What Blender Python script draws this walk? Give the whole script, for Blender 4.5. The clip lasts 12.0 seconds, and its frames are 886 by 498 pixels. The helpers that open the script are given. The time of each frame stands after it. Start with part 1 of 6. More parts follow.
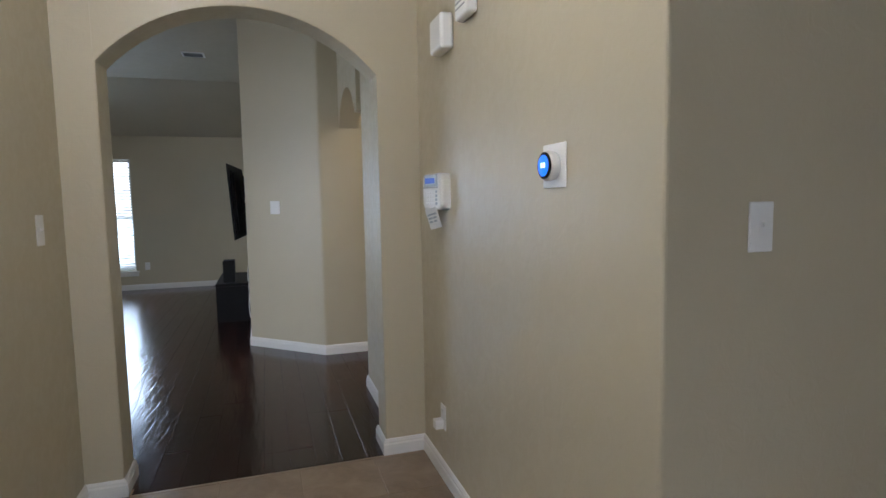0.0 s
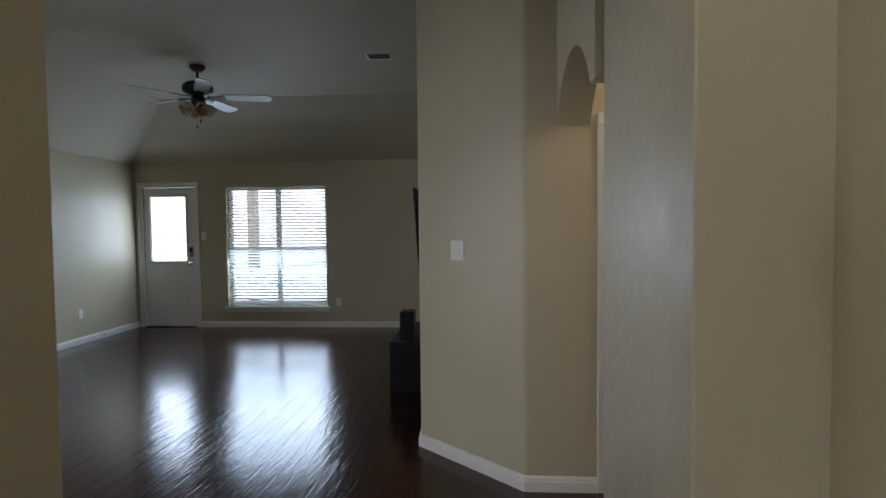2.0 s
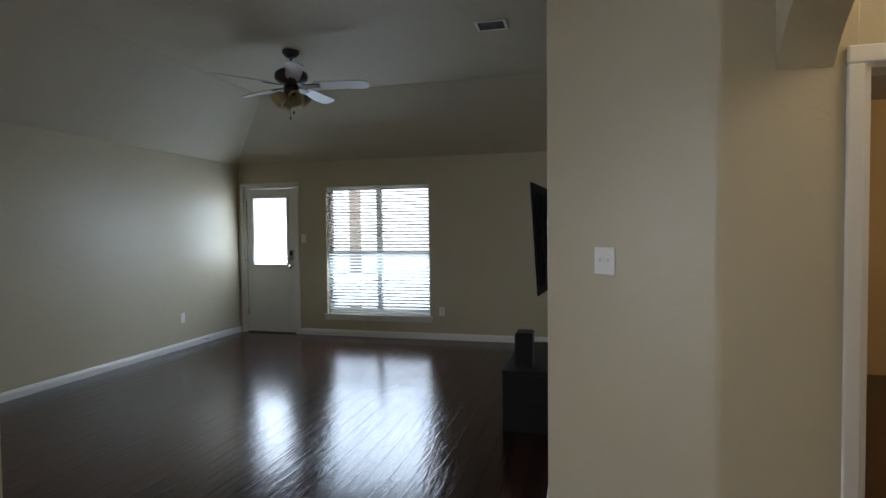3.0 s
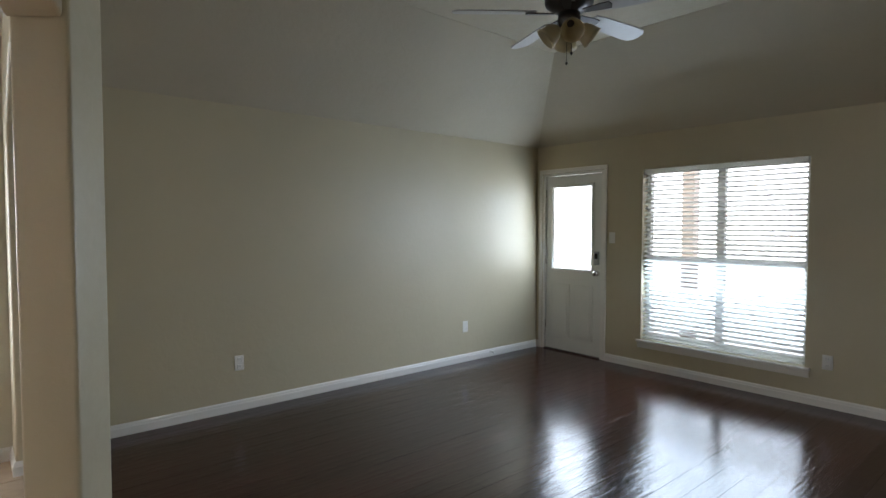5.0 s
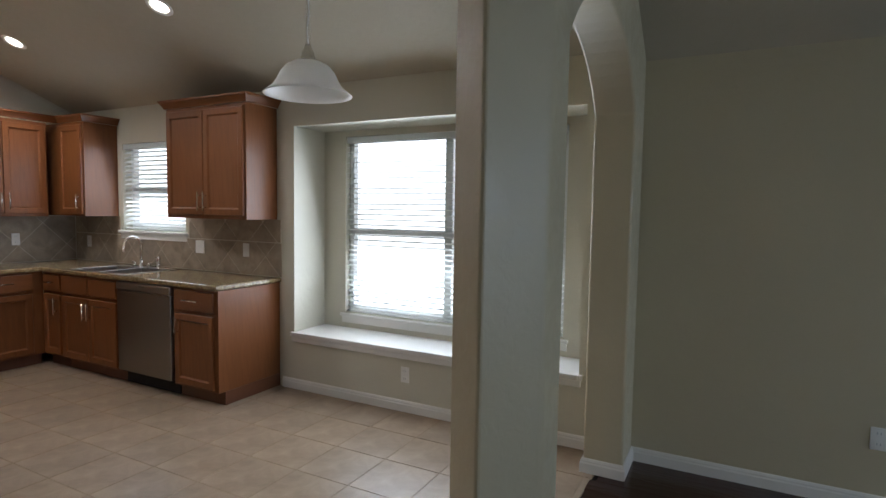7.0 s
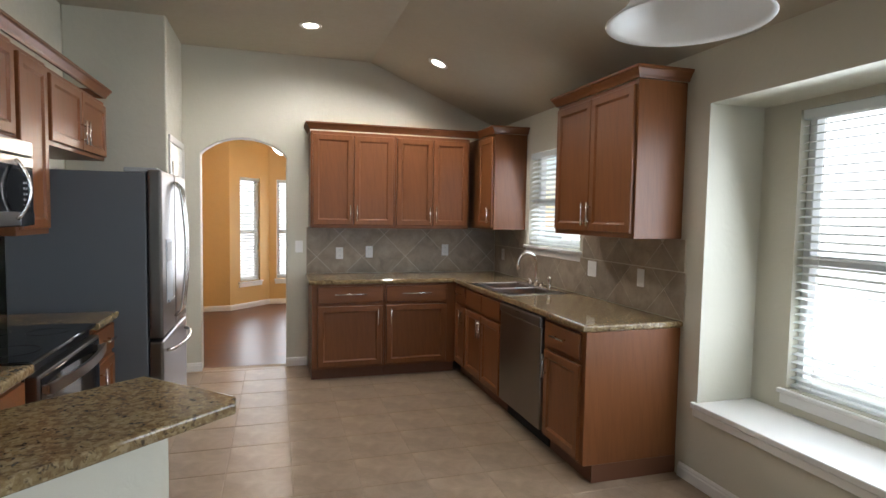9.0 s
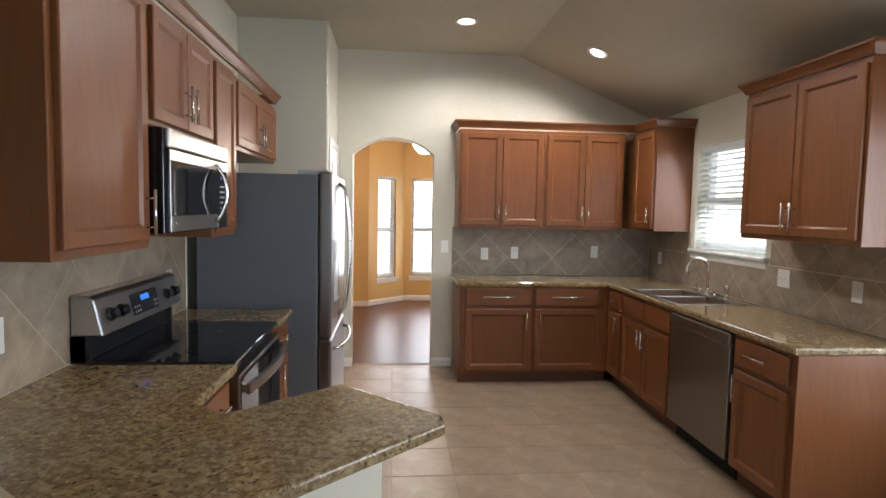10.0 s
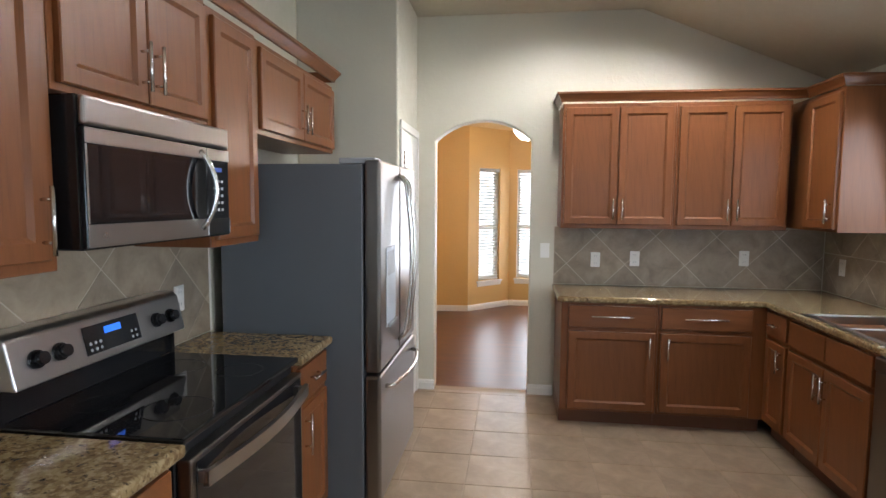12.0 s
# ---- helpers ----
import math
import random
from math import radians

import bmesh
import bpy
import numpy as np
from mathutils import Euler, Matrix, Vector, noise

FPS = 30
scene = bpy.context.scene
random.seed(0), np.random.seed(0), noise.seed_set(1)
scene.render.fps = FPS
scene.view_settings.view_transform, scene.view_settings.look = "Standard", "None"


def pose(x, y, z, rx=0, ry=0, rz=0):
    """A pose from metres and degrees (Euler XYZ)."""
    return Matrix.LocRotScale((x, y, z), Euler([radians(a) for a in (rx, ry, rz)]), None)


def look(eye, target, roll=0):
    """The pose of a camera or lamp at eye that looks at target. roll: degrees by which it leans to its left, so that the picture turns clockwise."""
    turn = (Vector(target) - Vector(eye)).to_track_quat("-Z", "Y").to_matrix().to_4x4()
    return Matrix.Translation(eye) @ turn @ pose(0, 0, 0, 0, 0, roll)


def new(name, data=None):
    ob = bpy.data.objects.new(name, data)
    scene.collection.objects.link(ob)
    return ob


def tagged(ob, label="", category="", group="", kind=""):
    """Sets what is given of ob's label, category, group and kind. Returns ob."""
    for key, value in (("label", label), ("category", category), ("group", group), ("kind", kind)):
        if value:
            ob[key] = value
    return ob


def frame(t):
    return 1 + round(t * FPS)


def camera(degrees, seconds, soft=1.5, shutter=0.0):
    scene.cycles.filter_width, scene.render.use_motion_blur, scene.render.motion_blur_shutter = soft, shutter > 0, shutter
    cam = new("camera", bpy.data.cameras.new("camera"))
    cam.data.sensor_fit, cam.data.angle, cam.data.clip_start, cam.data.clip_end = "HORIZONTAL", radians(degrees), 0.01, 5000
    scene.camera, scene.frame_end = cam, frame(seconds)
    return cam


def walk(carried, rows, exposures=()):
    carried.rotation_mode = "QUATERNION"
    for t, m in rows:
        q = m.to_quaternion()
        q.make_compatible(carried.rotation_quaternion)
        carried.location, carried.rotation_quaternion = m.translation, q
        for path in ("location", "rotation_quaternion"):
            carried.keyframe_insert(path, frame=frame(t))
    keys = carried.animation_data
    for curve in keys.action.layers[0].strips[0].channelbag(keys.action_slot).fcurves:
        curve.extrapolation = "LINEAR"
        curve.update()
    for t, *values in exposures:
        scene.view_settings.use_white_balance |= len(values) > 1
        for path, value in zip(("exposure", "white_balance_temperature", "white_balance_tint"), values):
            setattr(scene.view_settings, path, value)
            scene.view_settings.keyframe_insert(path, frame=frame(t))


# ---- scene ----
cam = camera(77.4, 12.0)
PATH = [
    (0, (0.637, 0.437, 1.32), (1.244, 2.334, 1.142), -1.0),
    (0.5, (0.686, 0.88, 1.351), (1.067, 2.839, 1.218), -0.6),
    (0.8, (0.745, 1.197, 1.372), (0.966, 3.181, 1.258), -0.9),
    (1, (0.767, 1.349, 1.393), (0.905, 3.341, 1.285), -0.4),
    (1.5, (0.833, 1.786, 1.41), (0.841, 3.784, 1.316), -0.7),
    (2, (0.848, 2.288, 1.416), (0.721, 4.282, 1.336), -0.6),
    (2.5, (0.78, 2.726, 1.408), (0.475, 4.701, 1.333), -0.6),
    (4.3, (0.263, 4.224, 1.429), (-0.834, 5.895, 1.361), -0.1),
    (4.5, (0.23, 4.416, 1.439), (-0.982, 6.006, 1.361), -0.1),
    (5, (0.167, 4.863, 1.451), (-1.348, 6.165, 1.366), 0.1),
    (5.5, (0.119, 5.32, 1.455), (-1.655, 6.238, 1.363), -0.1),
    (6, (-0.013, 5.693, 1.463), (-1.987, 6.002, 1.364), 0.0),
    (6.5, (-0.319, 5.796, 1.488), (-2.282, 5.433, 1.368), 0.9),
    (7, (-0.686, 5.743, 1.487), (-2.455, 4.82, 1.35), 0.9),
    (7.5, (-1.032, 5.634, 1.496), (-2.513, 4.298, 1.340), 1.0),
    (7.7, (-1.166, 5.575, 1.488), (-2.506, 4.099, 1.331), 0.9),
    (9.3, (-1.866, 5.031, 1.530), (-2.330, 3.086, 1.402), 0.9),
    (9.5, (-1.785, 4.995, 1.551), (-2.18, 3.039, 1.414), 0.8),
    (10, (-1.554, 4.861, 1.537), (-1.733, 2.874, 1.395), 1.1),
    (10.5, (-1.402, 4.671, 1.491), (-1.22, 2.684, 1.349), 0.5),
    (11, (-1.445, 4.484, 1.512), (-0.97, 2.547, 1.358), 0.4),
    (11.5, (-1.627, 4.309, 1.512), (-1.204, 2.36, 1.359), 0.3),
    (12, (-1.8, 3.976, 1.558), (-1.548, 1.999, 1.389), 0.4),
]
walk(cam, [(t, look(eye, target, roll)) for t, eye, target, roll in PATH],
     exposures=[(0.0, 0.22, 5500, 15), (1.0, -0.06, 5650, 15), (1.5, -0.10, 5750, 15), (2.0, -0.42, 5850, 15), (2.5, -0.42, 5950, 15), (4.3, 0.12, 6100, 15), (5.0, 0.17, 6200, 15), (5.5, 0.35, 6250, 15), (6.0, 0.24, 6150, 13),
                (6.5, -0.05, 5950, 13), (7.0, -0.35, 5850, 13), (7.7, -0.25, 5800, 13), (9.3, -0.05, 6100, 12), (10.0, 0.12, 6100, 13), (11.0, 0.2, 5850, 12), (12.0, 0.1, 5950, 12)])

# ---------------------------------------------------------------- world and light
FLAT = 3.02      # height of the level part of the ceilings
world = bpy.data.worlds.new("sky")
scene.world = world
world.use_nodes = True
wn = world.node_tree.nodes
sky = wn.new("ShaderNodeTexSky")
sky.sky_type = 'NISHITA'
sky.sun_disc = False
sky.sun_elevation = radians(48)
sky.sun_rotation = radians(200)
wn["Background"].inputs["Strength"].default_value = 0.12
world.node_tree.links.new(sky.outputs[0], wn["Background"].inputs["Color"])

sun = new("sun", bpy.data.lights.new("sun", "SUN"))
sun.data.energy, sun.data.angle, sun.data.color = 2.0, radians(0.6), (1.0, 0.95, 0.88)
sun.matrix_world = look((0, 0, 30), (-6, 16, 0))


NORTH_FACE = 10.03


def window_light(name, x, y, z, yaw, w, h, power, col=(0.93, 0.97, 1.0), down=0):
    """Daylight in a window's opening; yaw: the way it shines, from +y to the left."""
    la = bpy.data.lights.new(name, "AREA")
    la.shape, la.size, la.size_y, la.energy, la.color = "RECTANGLE", w, h, power, col
    ob = new(name, la)
    ob.matrix_world = pose(x, y, z, 90 - down, 0, yaw)
    return ob


def can_light(x, y, z, power, tilt=0.0):
    la = bpy.data.lights.new("can_lamp", "SPOT")
    la.energy, la.spot_size, la.spot_blend, la.shadow_soft_size, la.color = power, radians(164), 0.5, 0.06, (1.0, 0.95, 0.875)
    ob = new("can_lamp", la)
    ob.matrix_world = pose(x, y, z, 0, tilt, 0)


COOL = (0.70, 0.865, 1.0)
window_light("daylight_living", -2.03, NORTH_FACE - 0.01, 1.17, 180, 1.40, 1.66, 50, COOL, 20)
window_light("daylight_door", -3.62, NORTH_FACE - 0.01, 1.43, 180, 0.52, 0.90, 11, COOL, 8)
window_light("daylight_nook", -4.46, 3.765, 1.35, 270, 1.80, 1.42, 51, (0.86, 0.94, 1.0), 15)
window_light("daylight_sink", -4.10, 0.80, 1.68, 270, 0.84, 0.78, 9, (0.86, 0.94, 1.0), 15)
window_light("daylight_bay", -2.25, -4.40, 1.25, 0, 0.76, 1.56, 17)
window_light("daylight_bay", -1.462, -4.12, 1.25, 45, 0.38, 1.56, 9)
window_light("daylight_bay", -3.036, -4.12, 1.25, -45, 0.38, 1.56, 9)
# fill for the entry, added behind the unseen front door
window_light("daylight_entry", 0.55, -2.25, 1.3, 0, 0.7, 1.6, 9)


def lamp_light(name, x, y, z, power, radius, col=(1.0, 0.86, 0.68)):
    la = bpy.data.lights.new(name, "POINT")
    la.energy, la.shadow_soft_size, la.color = power, radius, col
    new(name, la).matrix_world = pose(x, y, z)


CANS = ((-2.105, 0.43, FLAT, 0), (-3.19, 0.39, FLAT - 0.186, -22.4), (-3.185, 2.255, FLAT - 0.184, -22.4), (-2.105, 2.28, FLAT, 0))
for x_, y_, z_, a_ in CANS:
    can_light(x_, y_, z_ - 0.03, 62 if y_ < 1.0 else 29, a_)
lamp_light("dining_lamp_light", -1.93, -2.08, 2.12, 40, 0.08)
# unseen entry lamp, added to brighten the thermostat wall
lamp_light("entry_lamp_light", 0.25, 1.55, 2.50, 26, 0.12, (1.0, 0.97, 0.92))
lamp_light("hall_lamp_light", 2.3, 4.75, 2.72, 22, 0.10, (1.0, 0.85, 0.62))
lamp_light("bedroom_lamp_light", 2.6, 7.0, 2.38, 30, 0.10)

# ---------------------------------------------------------------- materials


def mat(name, base, rough=0.5, metal=0.0, spec=0.5):
    m = bpy.data.materials.new(name)
    m.use_nodes = True
    b = m.node_tree.nodes["Principled BSDF"]
    b.inputs["Base Color"].default_value = (*base, 1)
    b.inputs["Roughness"].default_value = rough
    b.inputs["Metallic"].default_value = metal
    b.inputs["Specular IOR Level"].default_value = spec
    return m


def nodes_of(m):
    return m.node_tree.nodes, m.node_tree.links, m.node_tree.nodes["Principled BSDF"]


def coords(m, scale=(1, 1, 1), turn=0.0, space="Object"):
    n, l, b = nodes_of(m)
    tc = n.new("ShaderNodeTexCoord")
    mp = n.new("ShaderNodeMapping")
    mp.inputs["Scale"].default_value = scale
    mp.inputs["Rotation"].default_value = (0, 0, turn)
    l.new(tc.outputs[space], mp.inputs["Vector"])
    return mp.outputs["Vector"]


def noise_tex(m, vec, scale, detail=3.0, rough=0.5, distortion=0.0):
    n, l, b = nodes_of(m)
    t = n.new("ShaderNodeTexNoise")
    t.inputs["Scale"].default_value = scale
    t.inputs["Detail"].default_value = detail
    t.inputs["Roughness"].default_value = rough
    t.inputs["Distortion"].default_value = distortion
    l.new(vec, t.inputs["Vector"])
    return t.outputs["Fac"]


def ramp(m, fac, stops):
    n, l, b = nodes_of(m)
    r = n.new("ShaderNodeValToRGB")
    e = r.color_ramp.elements
    while len(e) < len(stops):
        e.new(0.5)
    for k, (p, c) in zip(e, stops):
        k.position = p
        k.color = (*c, 1)
    l.new(fac, r.inputs["Fac"])
    return r.outputs["Color"]


def mixed(m, fac, a, b_, mode="MIX"):
    n, l, b = nodes_of(m)
    x = n.new("ShaderNodeMix")
    x.data_type, x.blend_type = "RGBA", mode
    for sock, v in ((x.inputs[0], fac), (x.inputs[6], a), (x.inputs[7], b_)):
        if isinstance(v, (int, float)):
            sock.default_value = v
        elif isinstance(v, tuple):
            sock.default_value = (*v, 1)
        else:
            l.new(v, sock)
    return x.outputs[2]


def base_from(m, col):
    n, l, b = nodes_of(m)
    l.new(col, b.inputs["Base Color"])


def rough_from(m, fac, lo, hi):
    n, l, b = nodes_of(m)
    r = n.new("ShaderNodeMapRange")
    r.inputs["To Min"].default_value, r.inputs["To Max"].default_value = lo, hi
    l.new(fac, r.inputs["Value"])
    l.new(r.outputs["Result"], b.inputs["Roughness"])


def bump(m, fac, strength, dist=0.002):
    n, l, b = nodes_of(m)
    u = n.new("ShaderNodeBump")
    u.inputs["Strength"].default_value, u.inputs["Distance"].default_value = strength, dist
    l.new(fac, u.inputs["Height"])
    l.new(u.outputs["Normal"], b.inputs["Normal"])


def painted(name, base, rough=0.5, texture=0.5, spec=0.5):
    """Wall paint over sprayed, knocked-down plaster."""
    m = mat(name, base, rough, 0, spec)
    v = coords(m)
    fine = noise_tex(m, v, 17, 5, 0.60, 0.7)
    big = noise_tex(m, v, 1.3, 3)
    d = tuple(c * 0.93 for c in base)
    base_from(m, ramp(m, big, [(0.3, d), (0.7, base)]))
    cut = ramp(m, fine, [(0.42, (0, 0, 0)), (0.60, (1, 1, 1))])
    rough_from(m, cut, rough + 0.14 * texture, rough - 0.14 * texture)
    bump(m, cut, texture * 0.9, 0.0010)
    return m


M_WALL = painted("wall_paint", (0.54, 0.478, 0.335), 0.42)
M_WALL2 = painted("kitchen_wall_paint", (0.60, 0.57, 0.465), 0.45)
M_CEIL = painted("ceiling_paint", (0.50, 0.452, 0.345), 0.7, 0.6, 0.3)
M_ORANGE = painted("dining_wall_paint", (0.66, 0.43, 0.16), 0.5)
M_TRIM = painted("white_trim_paint", (0.78, 0.76, 0.72), 0.32, 0.08)
M_DOOR = painted("white_door_paint", (0.74, 0.74, 0.71), 0.35, 0.06)
M_PLASTIC = mat("white_plastic", (0.80, 0.79, 0.76), 0.35)
M_GREYPLASTIC = mat("grey_plastic", (0.35, 0.36, 0.37), 0.45)
M_BLACK = mat("black_gloss", (0.012, 0.012, 0.013), 0.12)
M_BLACKM = mat("black_plastic", (0.010, 0.010, 0.011), 0.5, 0, 0.2)
M_DARKGLASS = mat("dark_oven_glass", (0.008, 0.008, 0.009), 0.04, 0, 0.6)
M_SCREEN = mat("dark_screen", (0.003, 0.003, 0.0035), 0.8, 0, 0.0)
M_RING = mat("faint_burner_print", (0.02, 0.02, 0.021), 0.1)
M_DISP = mat("pale_grey_plastic", (0.42, 0.46, 0.50), 0.35)
M_CHROME = mat("brushed_nickel", (0.72, 0.70, 0.66), 0.25, 1.0)
M_BRASS = mat("aged_bronze", (0.05, 0.04, 0.035), 0.4, 0.6)
M_FABRIC = mat("black_cloth", (0.012, 0.012, 0.013), 0.9)
M_PAPER = mat("paper", (0.82, 0.82, 0.80), 0.6)
M_BLADE = mat("pale_fan_blade", (0.42, 0.40, 0.37), 0.4)
M_CABLEW = mat("cable", (0.55, 0.55, 0.55), 0.5)


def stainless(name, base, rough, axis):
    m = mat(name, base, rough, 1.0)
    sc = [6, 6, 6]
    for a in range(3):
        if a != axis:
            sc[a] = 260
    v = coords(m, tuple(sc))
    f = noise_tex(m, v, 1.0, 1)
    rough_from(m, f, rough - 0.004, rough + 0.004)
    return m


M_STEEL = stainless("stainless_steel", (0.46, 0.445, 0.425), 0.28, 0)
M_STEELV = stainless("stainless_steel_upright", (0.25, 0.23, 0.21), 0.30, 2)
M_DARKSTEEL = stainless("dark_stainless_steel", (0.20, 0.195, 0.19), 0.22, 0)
M_FRIDGESIDE = mat("grey_coated_steel", (0.105, 0.115, 0.125), 0.42)
_v = coords(M_FRIDGESIDE)
bump(M_FRIDGESIDE, noise_tex(M_FRIDGESIDE, _v, 500, 2), 0.15, 0.0005)


def cabinet_wood(name, base, axis):
    m = mat(name, base, 0.33, 0, 0.4)
    sc = [20, 20, 20]
    sc[axis] = 1.3
    v = coords(m, tuple(sc))
    g = noise_tex(m, v, 1.0, 6, 0.6, 1.2)
    w = noise_tex(m, coords(m), 2.2, 2)
    dk = tuple(c * 0.84 for c in base)
    lt = tuple(min(1, c * 1.10) for c in base)
    c1 = ramp(m, g, [(0.28, dk), (0.55, base), (0.8, lt)])
    n, l, b = nodes_of(m)
    oi = n.new("ShaderNodeObjectInfo")
    tint = ramp(m, oi.outputs["Random"], [(0.0, (0.90, 0.88, 0.86)), (1.0, (1.06, 1.04, 1.02))])
    c2 = mixed(m, 1.0, c1, tint, "MULTIPLY")
    wv = n.new("ShaderNodeTexWave")
    wv.wave_type, wv.bands_direction = "BANDS", "DIAGONAL"
    wv.inputs["Scale"].default_value, wv.inputs["Distortion"].default_value = 1.0, 7.0
    wv.inputs["Detail"].default_value, wv.inputs["Detail Scale"].default_value = 2.0, 0.6
    ws = [11, 11, 11]
    ws[axis] = 1.6
    l.new(coords(m, tuple(ws)), wv.inputs["Vector"])
    c2 = mixed(m, 0.28, c2, mixed(m, 1.0, c2, ramp(m, wv.outputs["Fac"], [(0.0, (0.70, 0.66, 0.62)), (0.35, (1, 1, 1))]), "MULTIPLY"))
    sp = [150, 150, 150]
    sp[axis] = 5
    pores = noise_tex(m, coords(m, tuple(sp)), 1.0, 2, 0.5)
    c3 = mixed(m, 0.25, c2, ramp(m, w, [(0.3, dk), (0.7, lt)]))
    base_from(m, mixed(m, ramp(m, pores, [(0.56, (0, 0, 0)), (0.68, (0.28, 0.28, 0.28))]), c3, tuple(c * 0.45 for c in base)))
    rough_from(m, g, 0.27, 0.42)
    bump(m, g, 0.06, 0.0006)
    return m


M_CABV = cabinet_wood("cherry_wood_upright", (0.188, 0.067, 0.0210), 2)
M_CABY = cabinet_wood("cherry_wood_rail_y", (0.180, 0.064, 0.0200), 1)
M_CABX = cabinet_wood("cherry_wood_rail_x", (0.180, 0.064, 0.0200), 0)
M_SEAM = mat("worktop_joint", (0.36, 0.28, 0.17), 0.4)
M_TOE = mat("dark_toe_kick", (0.13, 0.048, 0.022), 0.45)

# dark hand-scraped floor boards
M_BOARD = mat("dark_floor_board", (0.03, 0.016, 0.012), 0.16, 0, 0.45)
_v = coords(M_BOARD, (16, 1.1, 16), 0, "Object")
_g = noise_tex(M_BOARD, _v, 1.0, 6, 0.6, 0.8)
_w = noise_tex(M_BOARD, coords(M_BOARD, (7, 0.9, 7)), 1.0, 3, 0.6, 0.3)
_n, _l, _b = nodes_of(M_BOARD)
_oi = _n.new("ShaderNodeObjectInfo")
_tint = ramp(M_BOARD, _oi.outputs["Random"], [(0, (0.65, 0.62, 0.6)), (0.5, (1, 0.98, 0.96)), (1, (1.5, 1.4, 1.35))])
base_from(M_BOARD, mixed(M_BOARD, 1.0, ramp(M_BOARD, _g, [(0.3, (0.014, 0.0045, 0.0035)), (0.7, (0.040, 0.0135, 0.0095))]), _tint, "MULTIPLY"))
rough_from(M_BOARD, _w, 0.09, 0.26)
_sc = ramp(M_BOARD, noise_tex(M_BOARD, coords(M_BOARD, (28, 3.6, 28)), 1.0, 3, 0.55, 1.0), [(0.36, (0, 0, 0)), (0.64, (1, 1, 1))])
bump(M_BOARD, mixed(M_BOARD, 0.45, _sc, _w), 0.34, 0.0030)
M_BOARDGAP = mat("floor_board_joint", (0.008, 0.005, 0.004), 0.6)

# brown boards of the dining room and bedroom
M_BOARD2 = mat("brown_floor_board", (0.10, 0.04, 0.02), 0.2)
_g = noise_tex(M_BOARD2, coords(M_BOARD2, (1.2, 14, 14)), 1.0, 5, 0.6, 0.8)
base_from(M_BOARD2, ramp(M_BOARD2, _g, [(0.3, (0.06, 0.022, 0.012)), (0.7, (0.15, 0.062, 0.03))]))
rough_from(M_BOARD2, _g, 0.28, 0.42)
_n, _l, _b = nodes_of(M_BOARD2)
_b.inputs["Specular IOR Level"].default_value = 0.3


def ceramic(name, a, b_, rough, grain=3.0, spread=1.0):
    m = mat(name, a, rough)
    v = coords(m)
    big = noise_tex(m, v, grain, 5, 0.6, 0.6)
    fine = noise_tex(m, v, 55, 3)
    n, l, b = nodes_of(m)
    oi = n.new("ShaderNodeObjectInfo")
    tint = ramp(m, oi.outputs["Random"], [(0, tuple(1 - k_ * spread for k_ in (0.14, 0.14, 0.13))), (1, tuple(1 + k_ * spread for k_ in (0.10, 0.07, 0.03)))])
    c = mixed(m, 0.12, ramp(m, big, [(0.3, a), (0.7, b_)]), ramp(m, fine, [(0.3, a), (0.7, b_)]))
    base_from(m, mixed(m, 1.0, c, tint, "MULTIPLY"))
    rough_from(m, big, rough - 0.08, rough + 0.1)
    bump(m, big, 0.2, 0.003)
    return m


M_TILE = ceramic("beige_floor_tile", (0.222, 0.157, 0.102), (0.395, 0.297, 0.206), 0.36, 5.0, 0.45)
M_GROUT = mat("floor_grout", (0.32, 0.25, 0.18), 0.8)
M_SPLASH = ceramic("grey_brown_wall_tile", (0.21, 0.168, 0.122), (0.40, 0.332, 0.245), 0.34, 7.0)
M_SPLASHGROUT = mat("wall_tile_grout", (0.52, 0.45, 0.35), 0.8)

# speckled golden granite
M_GRANITE = mat("golden_granite", (0.33, 0.25, 0.14), 0.12)
_v = coords(M_GRANITE)
_n, _l, _b = nodes_of(M_GRANITE)
_vo = _n.new("ShaderNodeTexVoronoi")
_vo.inputs["Scale"].default_value = 90
_l.new(_v, _vo.inputs["Vector"])
_sp = noise_tex(M_GRANITE, _v, 62, 3, 0.5, 0.3)
_md = noise_tex(M_GRANITE, _v, 42, 4, 0.55, 0.4)
_bg = noise_tex(M_GRANITE, _v, 5, 3)
_cells = ramp(M_GRANITE, _vo.outputs["Color"], [(0.2, (0.19, 0.12, 0.05)), (0.5, (0.26, 0.18, 0.082)), (0.85, (0.36, 0.275, 0.155))])
_c0 = mixed(M_GRANITE, ramp(M_GRANITE, _bg, [(0.35, (0, 0, 0)), (0.65, (0.5, 0.5, 0.5))]), _cells, (0.26, 0.205, 0.115))
_c1 = mixed(M_GRANITE, ramp(M_GRANITE, _md, [(0.48, (0, 0, 0)), (0.6, (0.75, 0.75, 0.75))]), _c0, (0.14, 0.086, 0.038))
_c2 = mixed(M_GRANITE, ramp(M_GRANITE, _sp, [(0.60, (0, 0, 0)), (0.68, (0.9, 0.9, 0.9))]), _c1, (0.055, 0.04, 0.028))
_fl = noise_tex(M_GRANITE, coords(M_GRANITE, (30, 60, 40), 0.6), 1.0, 4, 0.6, 0.8)
_c3 = mixed(M_GRANITE, ramp(M_GRANITE, _fl, [(0.57, (0, 0, 0)), (0.66, (0.65, 0.65, 0.65))]), _c2, (0.045, 0.024, 0.012))
base_from(M_GRANITE, _c3)
rough_from(M_GRANITE, _sp, 0.05, 0.11)

M_BLIND = mat("white_blind_slat", (0.78, 0.78, 0.75), 0.45)


